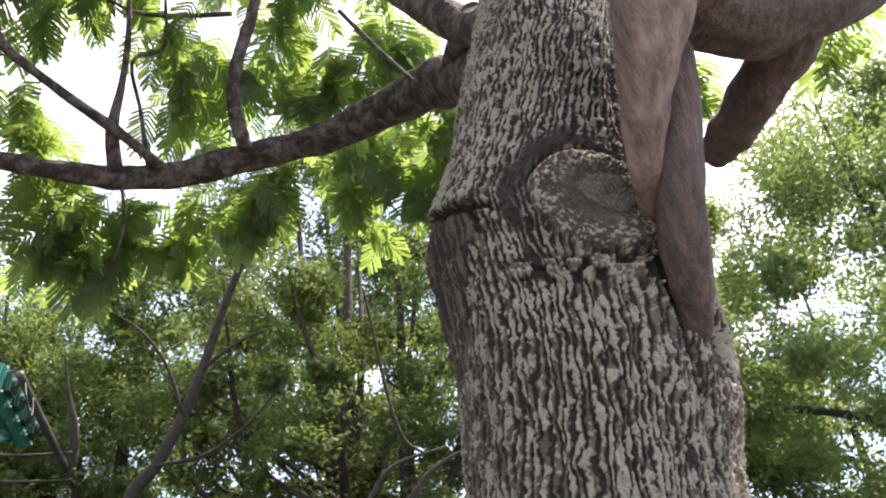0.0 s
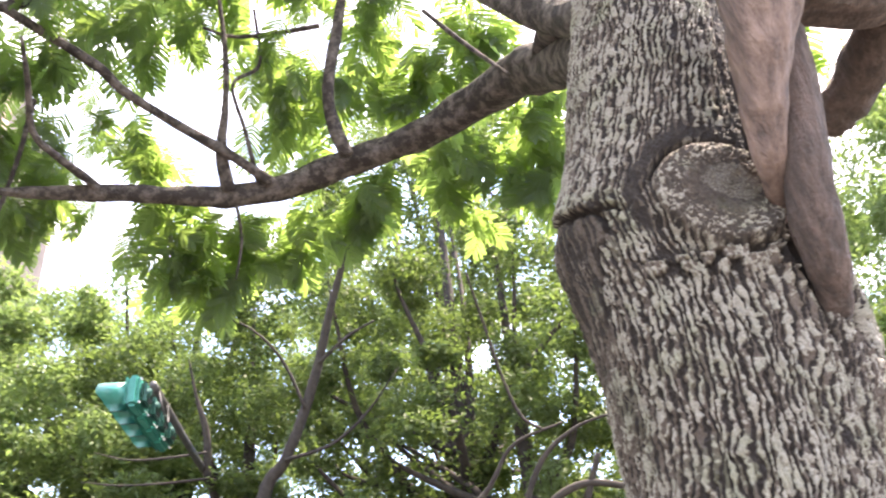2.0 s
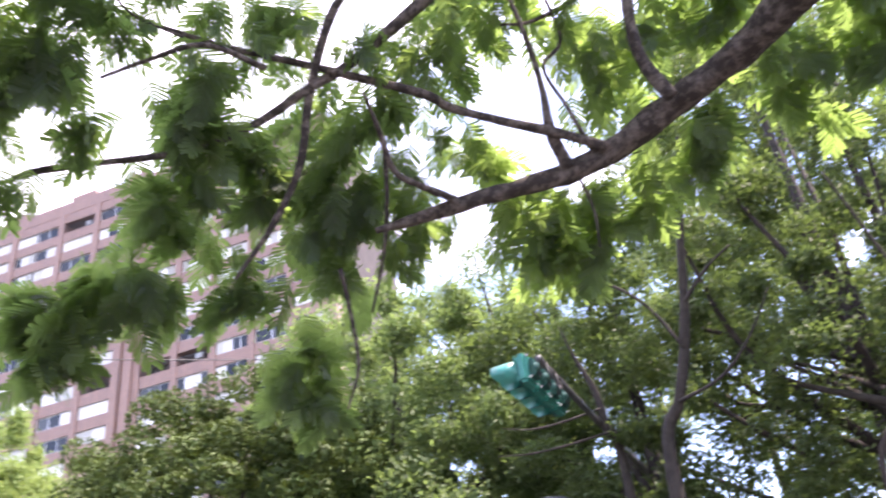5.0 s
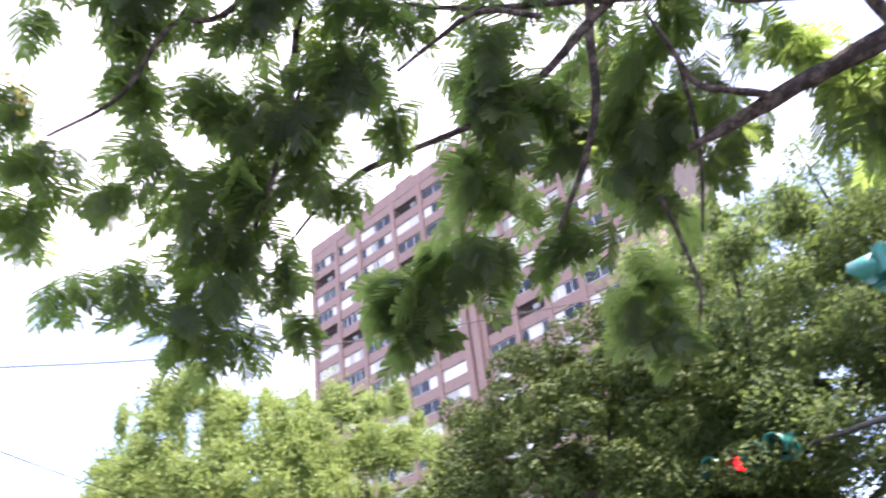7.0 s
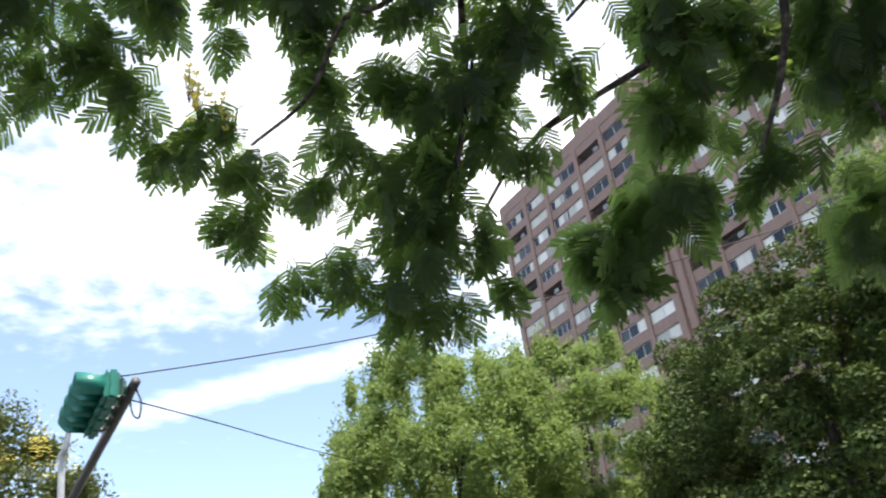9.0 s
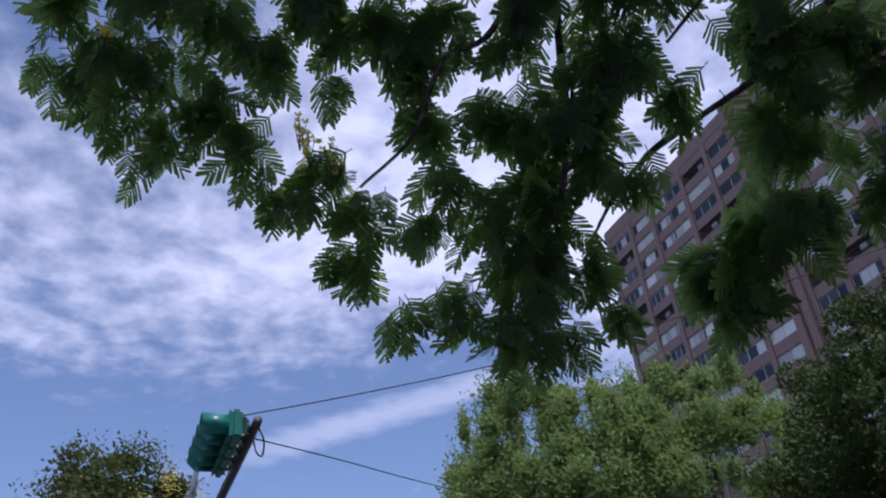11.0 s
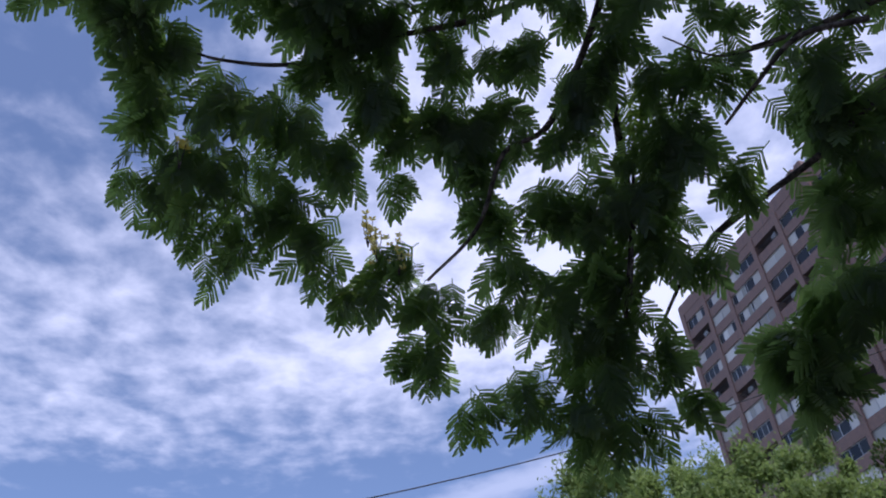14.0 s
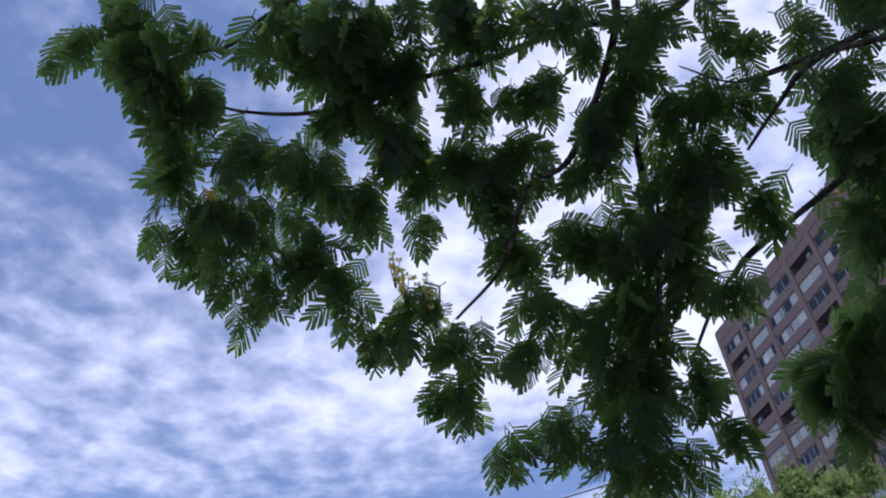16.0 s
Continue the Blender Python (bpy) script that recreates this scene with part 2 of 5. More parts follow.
# near-black tone: balcony recess shade is put into the wall colour
RECESS, n, l, b = material("shaded_balcony_wall", 0.8)
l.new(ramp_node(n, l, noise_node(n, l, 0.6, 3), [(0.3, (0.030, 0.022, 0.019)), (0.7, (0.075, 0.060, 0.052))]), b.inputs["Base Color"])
WINDOW_FRAME, n, l, b = material("aluminium_window_frame", 0.4)
b.inputs["Metallic"].default_value = 0.5
l.new(ramp_node(n, l, n.new("ShaderNodeObjectInfo").outputs["Random"], [(0, (0.42, 0.42, 0.41)), (1, (0.72, 0.71, 0.68))]), b.inputs["Base Color"])
GLASS, n, l, b = material("dark_window_glass", 0.08)
l.new(ramp_node(n, l, n.new("ShaderNodeObjectInfo").outputs["Random"], [(0, (0.012, 0.014, 0.016)), (0.6, (0.03, 0.032, 0.034)), (1, (0.08, 0.085, 0.085))]), b.inputs["Base Color"])
# pale panes: curtains and sky reflections, both put into one base colour
PALE_PANE, n, l, b = material("curtain_and_sky_glare_pane", 0.18)
l.new(ramp_node(n, l, n.new("ShaderNodeObjectInfo").outputs["Random"], [(0, (0.34, 0.33, 0.28)), (0.5, (0.62, 0.60, 0.54)), (1, (0.86, 0.84, 0.78))]), b.inputs["Base Color"])

TEAL, n, l, b = material("teal_signal_paint", 0.38)
l.new(ramp_node(n, l, noise_node(n, l, 9, 4), [(0.3, (0.014, 0.165, 0.125)), (0.7, (0.026, 0.220, 0.170))]), b.inputs["Base Color"])
# the teal paint darkened: shade on the signals' backs is put into the colour
SHADED_TEAL, n, l, b = material("shaded_teal_casting", 0.5)
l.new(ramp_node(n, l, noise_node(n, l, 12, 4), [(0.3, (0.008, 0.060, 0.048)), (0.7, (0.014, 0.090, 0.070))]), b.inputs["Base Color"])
STEEL, n, l, b = material("weathered_dark_steel", 0.5)
l.new(ramp_node(n, l, noise_node(n, l, 8, 5), [(0.3, (0.040, 0.039, 0.039)), (0.7, (0.095, 0.092, 0.090))]), b.inputs["Base Color"])
b.inputs["Metallic"].default_value = 0.15
PALE_STEEL, n, l, b = material("pale_galvanised_steel", 0.45)
l.new(ramp_node(n, l, noise_node(n, l, 6, 4), [(0.3, (0.42, 0.43, 0.44)), (0.7, (0.62, 0.63, 0.63))]), b.inputs["Base Color"])
LENS_OFF, n, l, b = material("unlit_lens", 0.25)
b.inputs["Base Color"].default_value = (0.012, 0.016, 0.014, 1)
LENS_RED, n, l, b = material("lit_red_lens", 0.3)
b.inputs["Base Color"].default_value = (0.6, 0.02, 0.02, 1)
b.inputs["Emission Color"].default_value, b.inputs["Emission Strength"].default_value = (1.0, 0.02, 0.025, 1), 1.1
CABLE, n, l, b = material("black_cable", 0.6)
b.inputs["Base Color"].default_value = (0.02, 0.02, 0.022, 1)
# never in view; kept dark so less sunlight bounces up onto the leaves
GROUND, n, l, b = material("unseen_paving", 0.9)
l.new(ramp_node(n, l, noise_node(n, l, 0.7, 6), [(0.3, (0.048, 0.047, 0.044)), (0.7, (0.100, 0.097, 0.090))]), b.inputs["Base Color"])
bump_node(n, l, b, noise_node(n, l, 30, 4), 0.4, 0.01)


# ---------------------------------------------------------------- building blocks
def mesh_of(name, verts, faces, mats, smooth=False):
    """A mesh from arrays; faces is one array (all triangles or all quads) or a list of tuples."""
    me = bpy.data.meshes.new(name)
    if isinstance(faces, np.ndarray):
        k, c = faces.shape
        me.vertices.add(len(verts))
        me.vertices.foreach_set("co", np.asarray(verts, np.float32).ravel())
        me.loops.add(k * c)
        me.loops.foreach_set("vertex_index", faces.astype(np.int32).ravel())
        me.polygons.add(k)
        me.polygons.foreach_set("loop_start", np.arange(0, k * c, c, dtype=np.int32))
        me.polygons.foreach_set("use_smooth", np.full(k, smooth))
        me.update(calc_edges=True)
    else:
        me.from_pydata([tuple(v) for v in verts], [], faces)
        me.polygons.foreach_set("use_smooth", np.full(len(faces), smooth))
    for m in mats if isinstance(mats, (list, tuple)) else [mats]:
        me.materials.append(m)
    return me


def part(name, me, parent, label="", m=None):
    ob = new(name, me)
    ob.parent = parent
    if m is not None:
        ob.matrix_basis = m
    if label:
        ob["label"] = label
    return ob


def thing(name, label, category, at=None, group="", kind=""):
    ob = new(name)
    ob.empty_display_size = 0.2
    if at is not None:
        ob.matrix_basis = at
    return tagged(ob, label, category, group, kind)


def bm_mesh(name, bm, mats, smooth=False):
    me = bpy.data.meshes.new(name)
    bm.to_mesh(me)
    bm.free()
    me.polygons.foreach_set("use_smooth", np.full(len(me.polygons), smooth))
    for m in mats if isinstance(mats, (list, tuple)) else [mats]:
        me.materials.append(m)
    return me


def box(bm, lo, hi, bevel=0.0):
    m = Matrix.Translation([(a + b) / 2 for a, b in zip(lo, hi)]) @ Matrix.Diagonal([abs(b - a) for a, b in zip(lo, hi)] + [1])
    made = bmesh.ops.create_cube(bm, size=1, matrix=m)["verts"]
    if bevel:
        edges = {e for v in made for e in v.link_edges}
        bmesh.ops.bevel(bm, geom=list(edges), offset=bevel, segments=2, affect="EDGES")


def smooth_path(points, steps):
    """Catmull-Rom through rows of x, y, z, radius."""
    p = np.array(points, float)
    p = np.vstack([2 * p[0] - p[1], p, 2 * p[-1] - p[-2]])
    out = []
    for i in range(1, len(p) - 2):
        for s in np.linspace(0, 1, steps, endpoint=False):
            out.append(0.5 * (2 * p[i] + (p[i + 1] - p[i - 1]) * s + (2 * p[i - 1] - 5 * p[i] + 4 * p[i + 1] - p[i + 2]) * s ** 2
                              + (3 * p[i] - p[i - 1] - 3 * p[i + 1] + p[i + 2]) * s ** 3))
    out.append(p[-2])
    out = np.array(out)
    out[:, 3] = np.maximum(out[:, 3], 0.002)
    return out


def tube(points, sides=8, steps=6, gnarl=0.0, seed=0, tip=False):
    """A tapering tube along a smooth path, its radius a little uneven."""
    rows = smooth_path(points, steps)
    c, r = rows[:, :3], rows[:, 3]
    t = np.gradient(c, axis=0)
    t /= np.linalg.norm(t, axis=1)[:, None]
    u = np.cross(t[0], (0.31, 0.17, 0.93) if abs(t[0][2]) < 0.9 else (1, 0, 0))
    u /= np.linalg.norm(u)
    rng = np.random.RandomState(seed)
    ph = rng.rand(6) * 6.28
    verts = []
    a = np.arange(sides) / sides * 2 * math.pi
    for i in range(len(c)):
        u = u - t[i] * (u @ t[i])
        u /= np.linalg.norm(u)
        v = np.cross(t[i], u)
        w = 1 + gnarl * (np.sin(2 * a + ph[0] + i * 0.35) * 0.5 + np.sin(3 * a + ph[1] - i * 0.6) * 0.35
                         + math.sin(i * 0.9 + ph[2]) * 0.5 + np.sin(9 * a + ph[4] + 1.5 * math.sin(i * 0.21)) * 0.30 + np.sin(14 * a + ph[5] - 1.2 * math.sin(i * 0.3)) * 0.18 + np.sin(5 * a + i * 1.3 + ph[3]) * 0.25)
        verts.append(c[i] + (np.cos(a)[:, None] * u + np.sin(a)[:, None] * v) * (r[i] * w)[:, None])
    n = len(c)
    verts = np.vstack(verts)
    i, j = np.meshgrid(np.arange(n - 1), np.arange(sides), indexing="ij")
    k = (j + 1) % sides
    quads = np.stack([i * sides + j, i * sides + k, (i + 1) * sides + k, (i + 1) * sides + j], -1).reshape(-1, 4)
    verts = np.vstack([verts, c[:1], c[-1:]])
    s = np.arange(sides)
    e = (s + 1) % sides
    caps = np.vstack([np.stack([e, s, s * 0 + n * sides, s * 0 + n * sides], -1),
                      np.stack([(n - 1) * sides + s, (n - 1) * sides + e, s * 0 + n * sides + 1, s * 0 + n * sides + 1], -1)])
    return verts, [tuple(q) for q in quads] + [tuple(q[:3]) for q in caps]


def limb(name, parent, mat, points, sides=10, gnarl=0.06, seed=1, label="", steps=7):
    v, f = tube(points, sides, steps, gnarl, seed)
    return part(name, mesh_of(name, v, f, mat, True), parent, label)


class Field:
    """Smooth seeded noise on a plane, in numpy, for the relief of bark."""

    def __init__(self, seed):
        self.g = np.random.RandomState(seed).rand(256, 256) * 2 - 1

    def __call__(self, x, y):
        xi, yi = np.floor(x).astype(int), np.floor(y).astype(int)
        fx, fy = x - xi, y - yi
        fx, fy = fx * fx * fx * (fx * (fx * 6 - 15) + 10), fy * fy * fy * (fy * (fy * 6 - 15) + 10)
        g = self.g
        a, b = g[xi % 256, yi % 256], g[(xi + 1) % 256, yi % 256]
        c, d = g[xi % 256, (yi + 1) % 256], g[(xi + 1) % 256, (yi + 1) % 256]
        return (a + (b - a) * fx) * (1 - fy) + (c + (d - c) * fx) * fy


def step(lo, hi, x):
    s = np.clip((x - lo) / (hi - lo), 0, 1)
    return s * s * (3 - 2 * s)


# ---------------------------------------------------------------- ground
bm = bmesh.new()
bmesh.ops.create_grid(bm, x_segments=40, y_segments=40, size=1500)
tagged(new("ground", bm_mesh("ground", bm, GROUND)), "unseen grey paving and asphalt ground", "ground", kind="structure")

# ---------------------------------------------------------------- the near tree
tree = thing("flame_tree", "large tree with furrowed grey bark, old knot and feathery leaves", "tree", pose(0.30, 2.10, 0))
OFF = np.array([0.30, 2.10, 0.0])


def local(points):
    return [(p[0] - OFF[0], p[1] - OFF[1], *p[2:]) for p in points]


def bough(name, points, mat=None, **more):
    return limb(name, tree, mat or LIMB_BARK, local(points), **more)


# trunk: round the axis by angle, up by height
NZ = 820
Z0, Z1 = 0.0, 5.4
zz = np.concatenate([np.linspace(0, 1.9, 40, endpoint=False), np.linspace(1.9, 4.7, NZ - 70, endpoint=False), np.linspace(4.7, Z1, 30)])
aa = np.concatenate([np.linspace(-1.85, 1.85, 560, endpoint=False), np.linspace(1.85, 2 * math.pi - 1.85, 90, endpoint=False)])   # 0 faces the walker, growing to the right
NA = len(aa)
A, Z = np.meshgrid(aa, zz)
AC = (A + math.pi) % (2 * math.pi) - math.pi    # -pi .. pi round the front
base = np.interp(Z, [0, 0.4, 1.2, 1.9, 2.3, 2.75, 3.00, 3.08, 3.4, 4.0, 4.7, 5.4], [0.52, 0.40, 0.35, 0.335, 0.325, 0.335, 0.350, 0.350, 0.315, 0.285, 0.265, 0.24])
axis_x = np.interp(Z, [0, 1.9, 2.45, 2.75, 3.02, 3.1, 3.5, 4.0, 5.4], [0.065, 0.065, 0.06, 0.025, -0.01, 0.0, 0.085, 0.175, 0.35])
axis_y = np.interp(Z, [0, 3.0, 5.4], [0.0, 0.0, 0.12])
f1, f2, f3, f4 = Field(3), Field(8), Field(15), Field(21)
U = AC * 0.33                                    # metres round the front
swell = 0.020 * f1(U * 3.1 + 5, Z * 1.6) + 0.012 * f2(U * 6 + 9, Z * 3)
# the knot: a healed branch scar, flaky round a smooth core, under a dark folded brow
KU, KZ, KR = 0.100, 2.945, 0.160
ku, kz = (U - KU), (Z - KZ) * 0.92
kd = np.sqrt(ku ** 2 + kz ** 2)
ka = np.arctan2(kz, ku)
knot = step(KR * 1.12, KR * 0.86, kd)
core = step(0.085, 0.055, np.sqrt((ku - 0.025) ** 2 + (kz - 0.020) ** 2) + 0.014 * f1(U / 0.03, Z / 0.03))
over = step(-0.25, 0.35, np.sin(ka - 0.35))                     # 1 above and to the left of the knot
brow = np.exp(-((kd - KR * (1.24 + 0.10 * np.cos(ka - 2.2)) + 0.012 * f3(ka * 5 + 20, kd / 0.05)) / 0.027) ** 2) * over
crease = np.exp(-((kd - KR * 1.07) / 0.013) ** 2) * step(-0.35, 0.2, np.sin(ka + 0.45))
# bark strips: narrow wandering ridges broken into short plates, their crests crusted with pale lichen
flow = 0.030 * f1(U * 2.2 + 2, Z * 1.1 + 4) + 0.012 * f2(U * 5 + 1, Z * 3.2) - 0.14 * (Z - 2.72) * step(2.80, 2.60, Z)
lean = 0.10 * (Z - 2.6) * step(2.2, 3.2, Z)
wrap = 0.05 * np.exp(-(kd / 0.30) ** 2) * np.sign(ku) * -1 * step(0.0, 0.1, np.abs(ku))
S = U + flow + wrap - lean * 0.4
S = S + 0.0030 * f4(U / 0.008 + 17, Z / 0.012) + 0.006 * f1(U / 0.03, Z / 0.05)
phase = S / 0.0200 + 0.62 * f2(S / 0.060 + 11, Z / 0.13) + 0.34 * f3(S / 0.020, Z / 0.050)
ridge = 0.5 + 0.5 * np.sin(2 * math.pi * phase)
strip_id = np.floor(phase + 0.25)
gaps = f4(strip_id * 7.31 + 0.5, Z / 0.038 + strip_id * 3.7) + 0.65 * f2(strip_id * 3.17 + 0.5, Z / 0.021)
crumb = 0.60 * f1(S / 0.0044, Z / 0.0075) + 0.45 * f4(S / 0.0075 + 9, Z / 0.014)
broad = f3(U * 5.2 + 40, Z * 3.4 + 7) + 0.6 * f1(U * 11 + 3, Z * 7)
bark_h = step(0.16, 0.62, ridge + 0.30 * gaps + 0.38 * crumb)
pale = step(0.60, 0.86, ridge + 0.70 * gaps + 0.86 * crumb + 0.26 * broad - 0.06)
# ragged thick flakes in a band under the knot
scaly = step(-0.10, 0.14, f3(U / 0.030 + 70, Z / 0.034) + 0.35 * f4(U / 0.010, Z / 0.009))
below = np.exp(-((Z - (KZ - 0.205) - 0.10 * np.abs(ku)) / 0.048) ** 2) * step(0.25, 0.18, np.abs(U - 0.06))
bark_h = bark_h * (1 - below) + (0.02 + 0.80 * scaly) * below
pale = pale * (1 - below) + 0.85 * scaly * step(0.02, 0.35, crumb + 0.25) * below
# small flecks in rings on the knot
fleck = step(0.02, 0.34, 0.8 * f4(ka * 13 + 60, kd / 0.0065) + 0.6 * f2(U / 0.0045, Z / 0.0045) + 0.08)
fleck = fleck * step(0.045, 0.11, kd)
bark_h = bark_h * (1 - knot) + (0.42 + 0.22 * fleck) * (1 - core * 0.15) * knot
pale = pale * (1 - knot) + (0.62 * fleck * (1 - core) + 0.40 * core) * knot
bark_h = bark_h * (1 - 0.95 * np.clip(1.2 * brow, 0, 1)) + 0.35 * np.clip(brow, 0, 1) * step(0.0, 0.5, f2(ka * 9, kd / 0.012) + 0.4 * crumb)
pale = pale * (1 - np.clip(1.5 * brow, 0, 1))
# a smoother brown face low on the walker's left, under a broken ledge
edge_u = -0.24 + (Z - 2.9) * 0.40 + 0.018 * f2(Z / 0.06, Z * 0 + 3)
ledge_z = 3.08 - 0.50 * (U + 0.35) + 0.012 * f1(U / 0.025, Z * 0)
face = step(0.012, -0.012, U - edge_u) * step(2.50, 2.62, Z) * step(0.004, -0.008, Z - ledge_z)
hair = step(-0.1, 0.45, f2(S / 0.0065 + 5, Z / 0.11) + 0.5 * f4(S / 0.016, Z / 0.06))
bark_h = bark_h * (1 - face) + (0.30 + 0.30 * hair) * face
pale = pale * (1 - face) + 0.42 * hair * step(0.1, 0.5, f3(U / 0.03 + 9, Z / 0.10)) * face
over_u = step(-0.12, -0.17, U)
overhang = step(-0.004, 0.010, Z - ledge_z) * np.exp(-np.clip(Z - ledge_z, 0, 1) / 0.09) * over_u
under = np.exp(-((Z - ledge_z + 0.012) / 0.012) ** 2) * over_u
# bare, healed wood up the walker's right side, over a long scar
bare = step(0.135, 0.185, U + 0.02 * f1(Z * 4, Z * 0 + 2) - 0.07 * (Z - 3.1) * step(3.0, 3.2, Z)) * step(3.02, 3.16, Z) * step(0.52, 0.40, U)
bark_h = bark_h * (1 - bare) + (0.22 + 0.25 * f2(S / 0.03, Z / 0.5)) * bare
pale = pale * (1 - bare)
hollow = np.exp(-((U - 0.345) / 0.036) ** 2 - ((Z - 2.57 + 0.5 * (U - 0.345)) / 0.075) ** 2)
seam = np.exp(-((U - (0.235 + 0.02 * f1(Z * 3, Z * 0))) / 0.014) ** 2) * step(2.15, 2.35, Z) * step(3.6, 3.2, Z)
seam2 = np.exp(-((U - edge_u) / 0.010) ** 2) * step(2.52, 2.60, Z) * step(3.05, 2.98, Z)
buttress = np.exp(-((AC - 1.2) / 0.50) ** 2) * step(2.2, 2.65, Z) * step(3.75, 3.2, Z)
R = (base + swell + 0.075 * buttress + 0.0075 * bark_h + 0.0020 * pale + 0.040 * knot * (1 - 0.12 * core) + 0.009 * np.clip(brow, 0, 1) * (1 + 0.9 * f3(U / 0.05, Z / 0.03)) - 0.036 * crease
     + 0.020 * below * scaly - 0.040 * seam - 0.030 * seam2 + 0.009 * overhang - 0.022 * under - 0.012 * face - 0.008 * bare - 0.075 * hollow
     + 0.0035 * f1(U / 0.0055 + 3, Z / 0.0085) + 0.0045 * f2(U / 0.012, Z / 0.03 + 5))
X, Y = axis_x + R * np.sin(A), axis_y - R * np.cos(A)
verts = np.stack([X, Y, Z], -1).reshape(-1, 3)
i, j = np.meshgrid(np.arange(len(zz) - 1), np.arange(NA), indexing="ij")
k = (j + 1) % NA
quads = np.stack([i * NA + j, i * NA + k, (i + 1) * NA + k, (i + 1) * NA + j], -1).reshape(-1, 4)
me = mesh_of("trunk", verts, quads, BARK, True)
# shade of creases, seams, ledge foot and hollow, painted into the bark colour
crease_shade = 1 - 0.85 * np.clip(crease + seam + seam2 + under + hollow, 0, 1)
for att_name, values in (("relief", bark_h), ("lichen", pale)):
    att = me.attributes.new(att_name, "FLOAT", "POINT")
    att.data.foreach_set("value", np.clip(values * crease_shade, 0, 1).astype(np.float32).ravel())
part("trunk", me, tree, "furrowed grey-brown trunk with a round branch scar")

# the stems and limbs that leave the trunk
bough("stem", [(0.60, 2.00, 2.50, 0.016), (0.61, 1.89, 2.57, 0.034), (0.615, 1.82, 2.65, 0.050), (0.605, 1.76, 2.74, 0.060), (0.62, 1.71, 2.92, 0.063), (0.66, 1.69, 3.11, 0.062), (0.70, 1.68, 3.39, 0.060)], SMOOTH_BARK, sides=48, gnarl=0.06, seed=4, label="smooth brown healed stem along the trunk")
bough("stem", [(0.56, 1.91, 2.84, 0.012), (0.55, 1.79, 2.89, 0.024), (0.54, 1.69, 2.96, 0.042), (0.55, 1.63, 3.08, 0.058), (0.58, 1.58, 3.23, 0.082), (0.62, 1.53, 3.39, 0.105), (0.72, 1.54, 3.76, 0.130)], WOOD, sides=48, gnarl=0.08, seed=5, label="bare pinkish healed wood fold")
bough("limb", [(0.66, 1.53, 3.59, 0.160), (0.88, 1.70, 3.57, 0.130), (1.15, 1.78, 3.65, 0.125), (1.54, 1.83, 3.87, 0.110), (2.18, 1.84, 4.26, 0.090), (3.11, 1.91, 4.72, 0.050)], SMOOTH_BARK, sides=40, gnarl=0.09, seed=6, label="thick smooth brown limb")
bough("stub", [(1.20, 1.77, 3.67, 0.100), (1.13, 1.92, 3.58, 0.098), (1.04, 2.06, 3.50, 0.082), (0.98, 2.15, 3.45, 0.070), (0.95, 2.19, 3.42, 0.056), (0.94, 2.215, 3.402, 0.034), (0.937, 2.222, 3.398, 0.006)], SMOOTH_BARK, sides=40, gnarl=0.09, seed=7, label="short sawn limb stub hanging beside the trunk")
bough("limb", [(0.50, 2.00, 3.78, 0.120), (0.38, 2.72, 4.51, 0.140), (0.23, 3.38, 5.14, 0.150), (0.00, 3.83, 5.55, 0.155), (-0.41, 4.21, 5.71, 0.125), (-0.83, 4.42, 5.72, 0.108), (-1.33, 4.48, 5.67, 0.100), (-1.79, 4.44, 5.53, 0.096), (-2.16, 4.30, 5.42, 0.080), (-2.49, 4.11, 5.36, 0.066), (-2.78, 3.94, 5.33, 0.060), (-3.20, 3.64, 5.21, 0.044), (-3.42, 3.48, 5.16, 0.020)], sides=28, gnarl=0.09, seed=8, label="long nearly level limb with dark bark", steps=9)
bough("limb", [(0.37, 2.18, 4.19, 0.110), (0.24, 2.66, 4.71, 0.100), (0.04, 2.84, 5.09, 0.090), (-0.20, 2.96, 5.50, 0.070), (-0.62, 3.12, 6.21, 0.040)], sides=14, seed=9)
bough("limb", [(0.24, 2.62, 4.74, 0.070), (0.18, 3.20, 5.17, 0.075), (0.11, 3.62, 5.34, 0.060)], sides=12, seed=19)
# upright branches on the level limb
bough("branch", [(-1.30, 4.30, 5.58, 0.055), (-1.37, 4.15, 5.85, 0.048), (-1.34, 4.03, 6.11, 0.045), (-1.23, 3.92, 6.51, 0.042), (-1.09, 3.73, 6.94, 0.030)], seed=10)
bough("branch", [(-2.16, 4.24, 5.42, 0.055), (-2.16, 4.08, 5.66, 0.045), (-2.08, 3.93, 5.92, 0.025), (-2.05, 3.82, 6.31, 0.022), (-2.03, 3.59, 6.75, 0.014)], seed=11)
bough("branch", [(-1.87, 4.32, 5.48, 0.045), (-2.03, 4.15, 5.58, 0.036), (-2.15, 4.03, 5.64, 0.040), (-2.43, 3.85, 5.81, 0.034), (-2.66, 3.57, 5.91, 0.034), (-2.75, 3.33, 5.96, 0.034), (-3.15, 2.82, 6.11, 0.030), (-3.32, 2.70, 6.22, 0.026), (-3.68, 2.16, 6.30, 0.020), (-4.03, 1.55, 6.46, 0.012)], seed=12)
bough("branch", [(-1.96, 4.27, 5.49, 0.018), (-1.99, 4.09, 5.81, 0.015), (-1.99, 3.84, 6.04, 0.014), (-1.84, 3.94, 6.30, 0.014), (-1.80, 3.71, 6.63, 0.012)], seed=13)
bough("branch", [(-1.34, 3.82, 6.43, 0.020), (-1.63, 3.83, 6.46, 0.018), (-1.98, 3.80, 6.49, 0.014), (-2.17, 3.67, 6.50, 0.010)], seed=14)
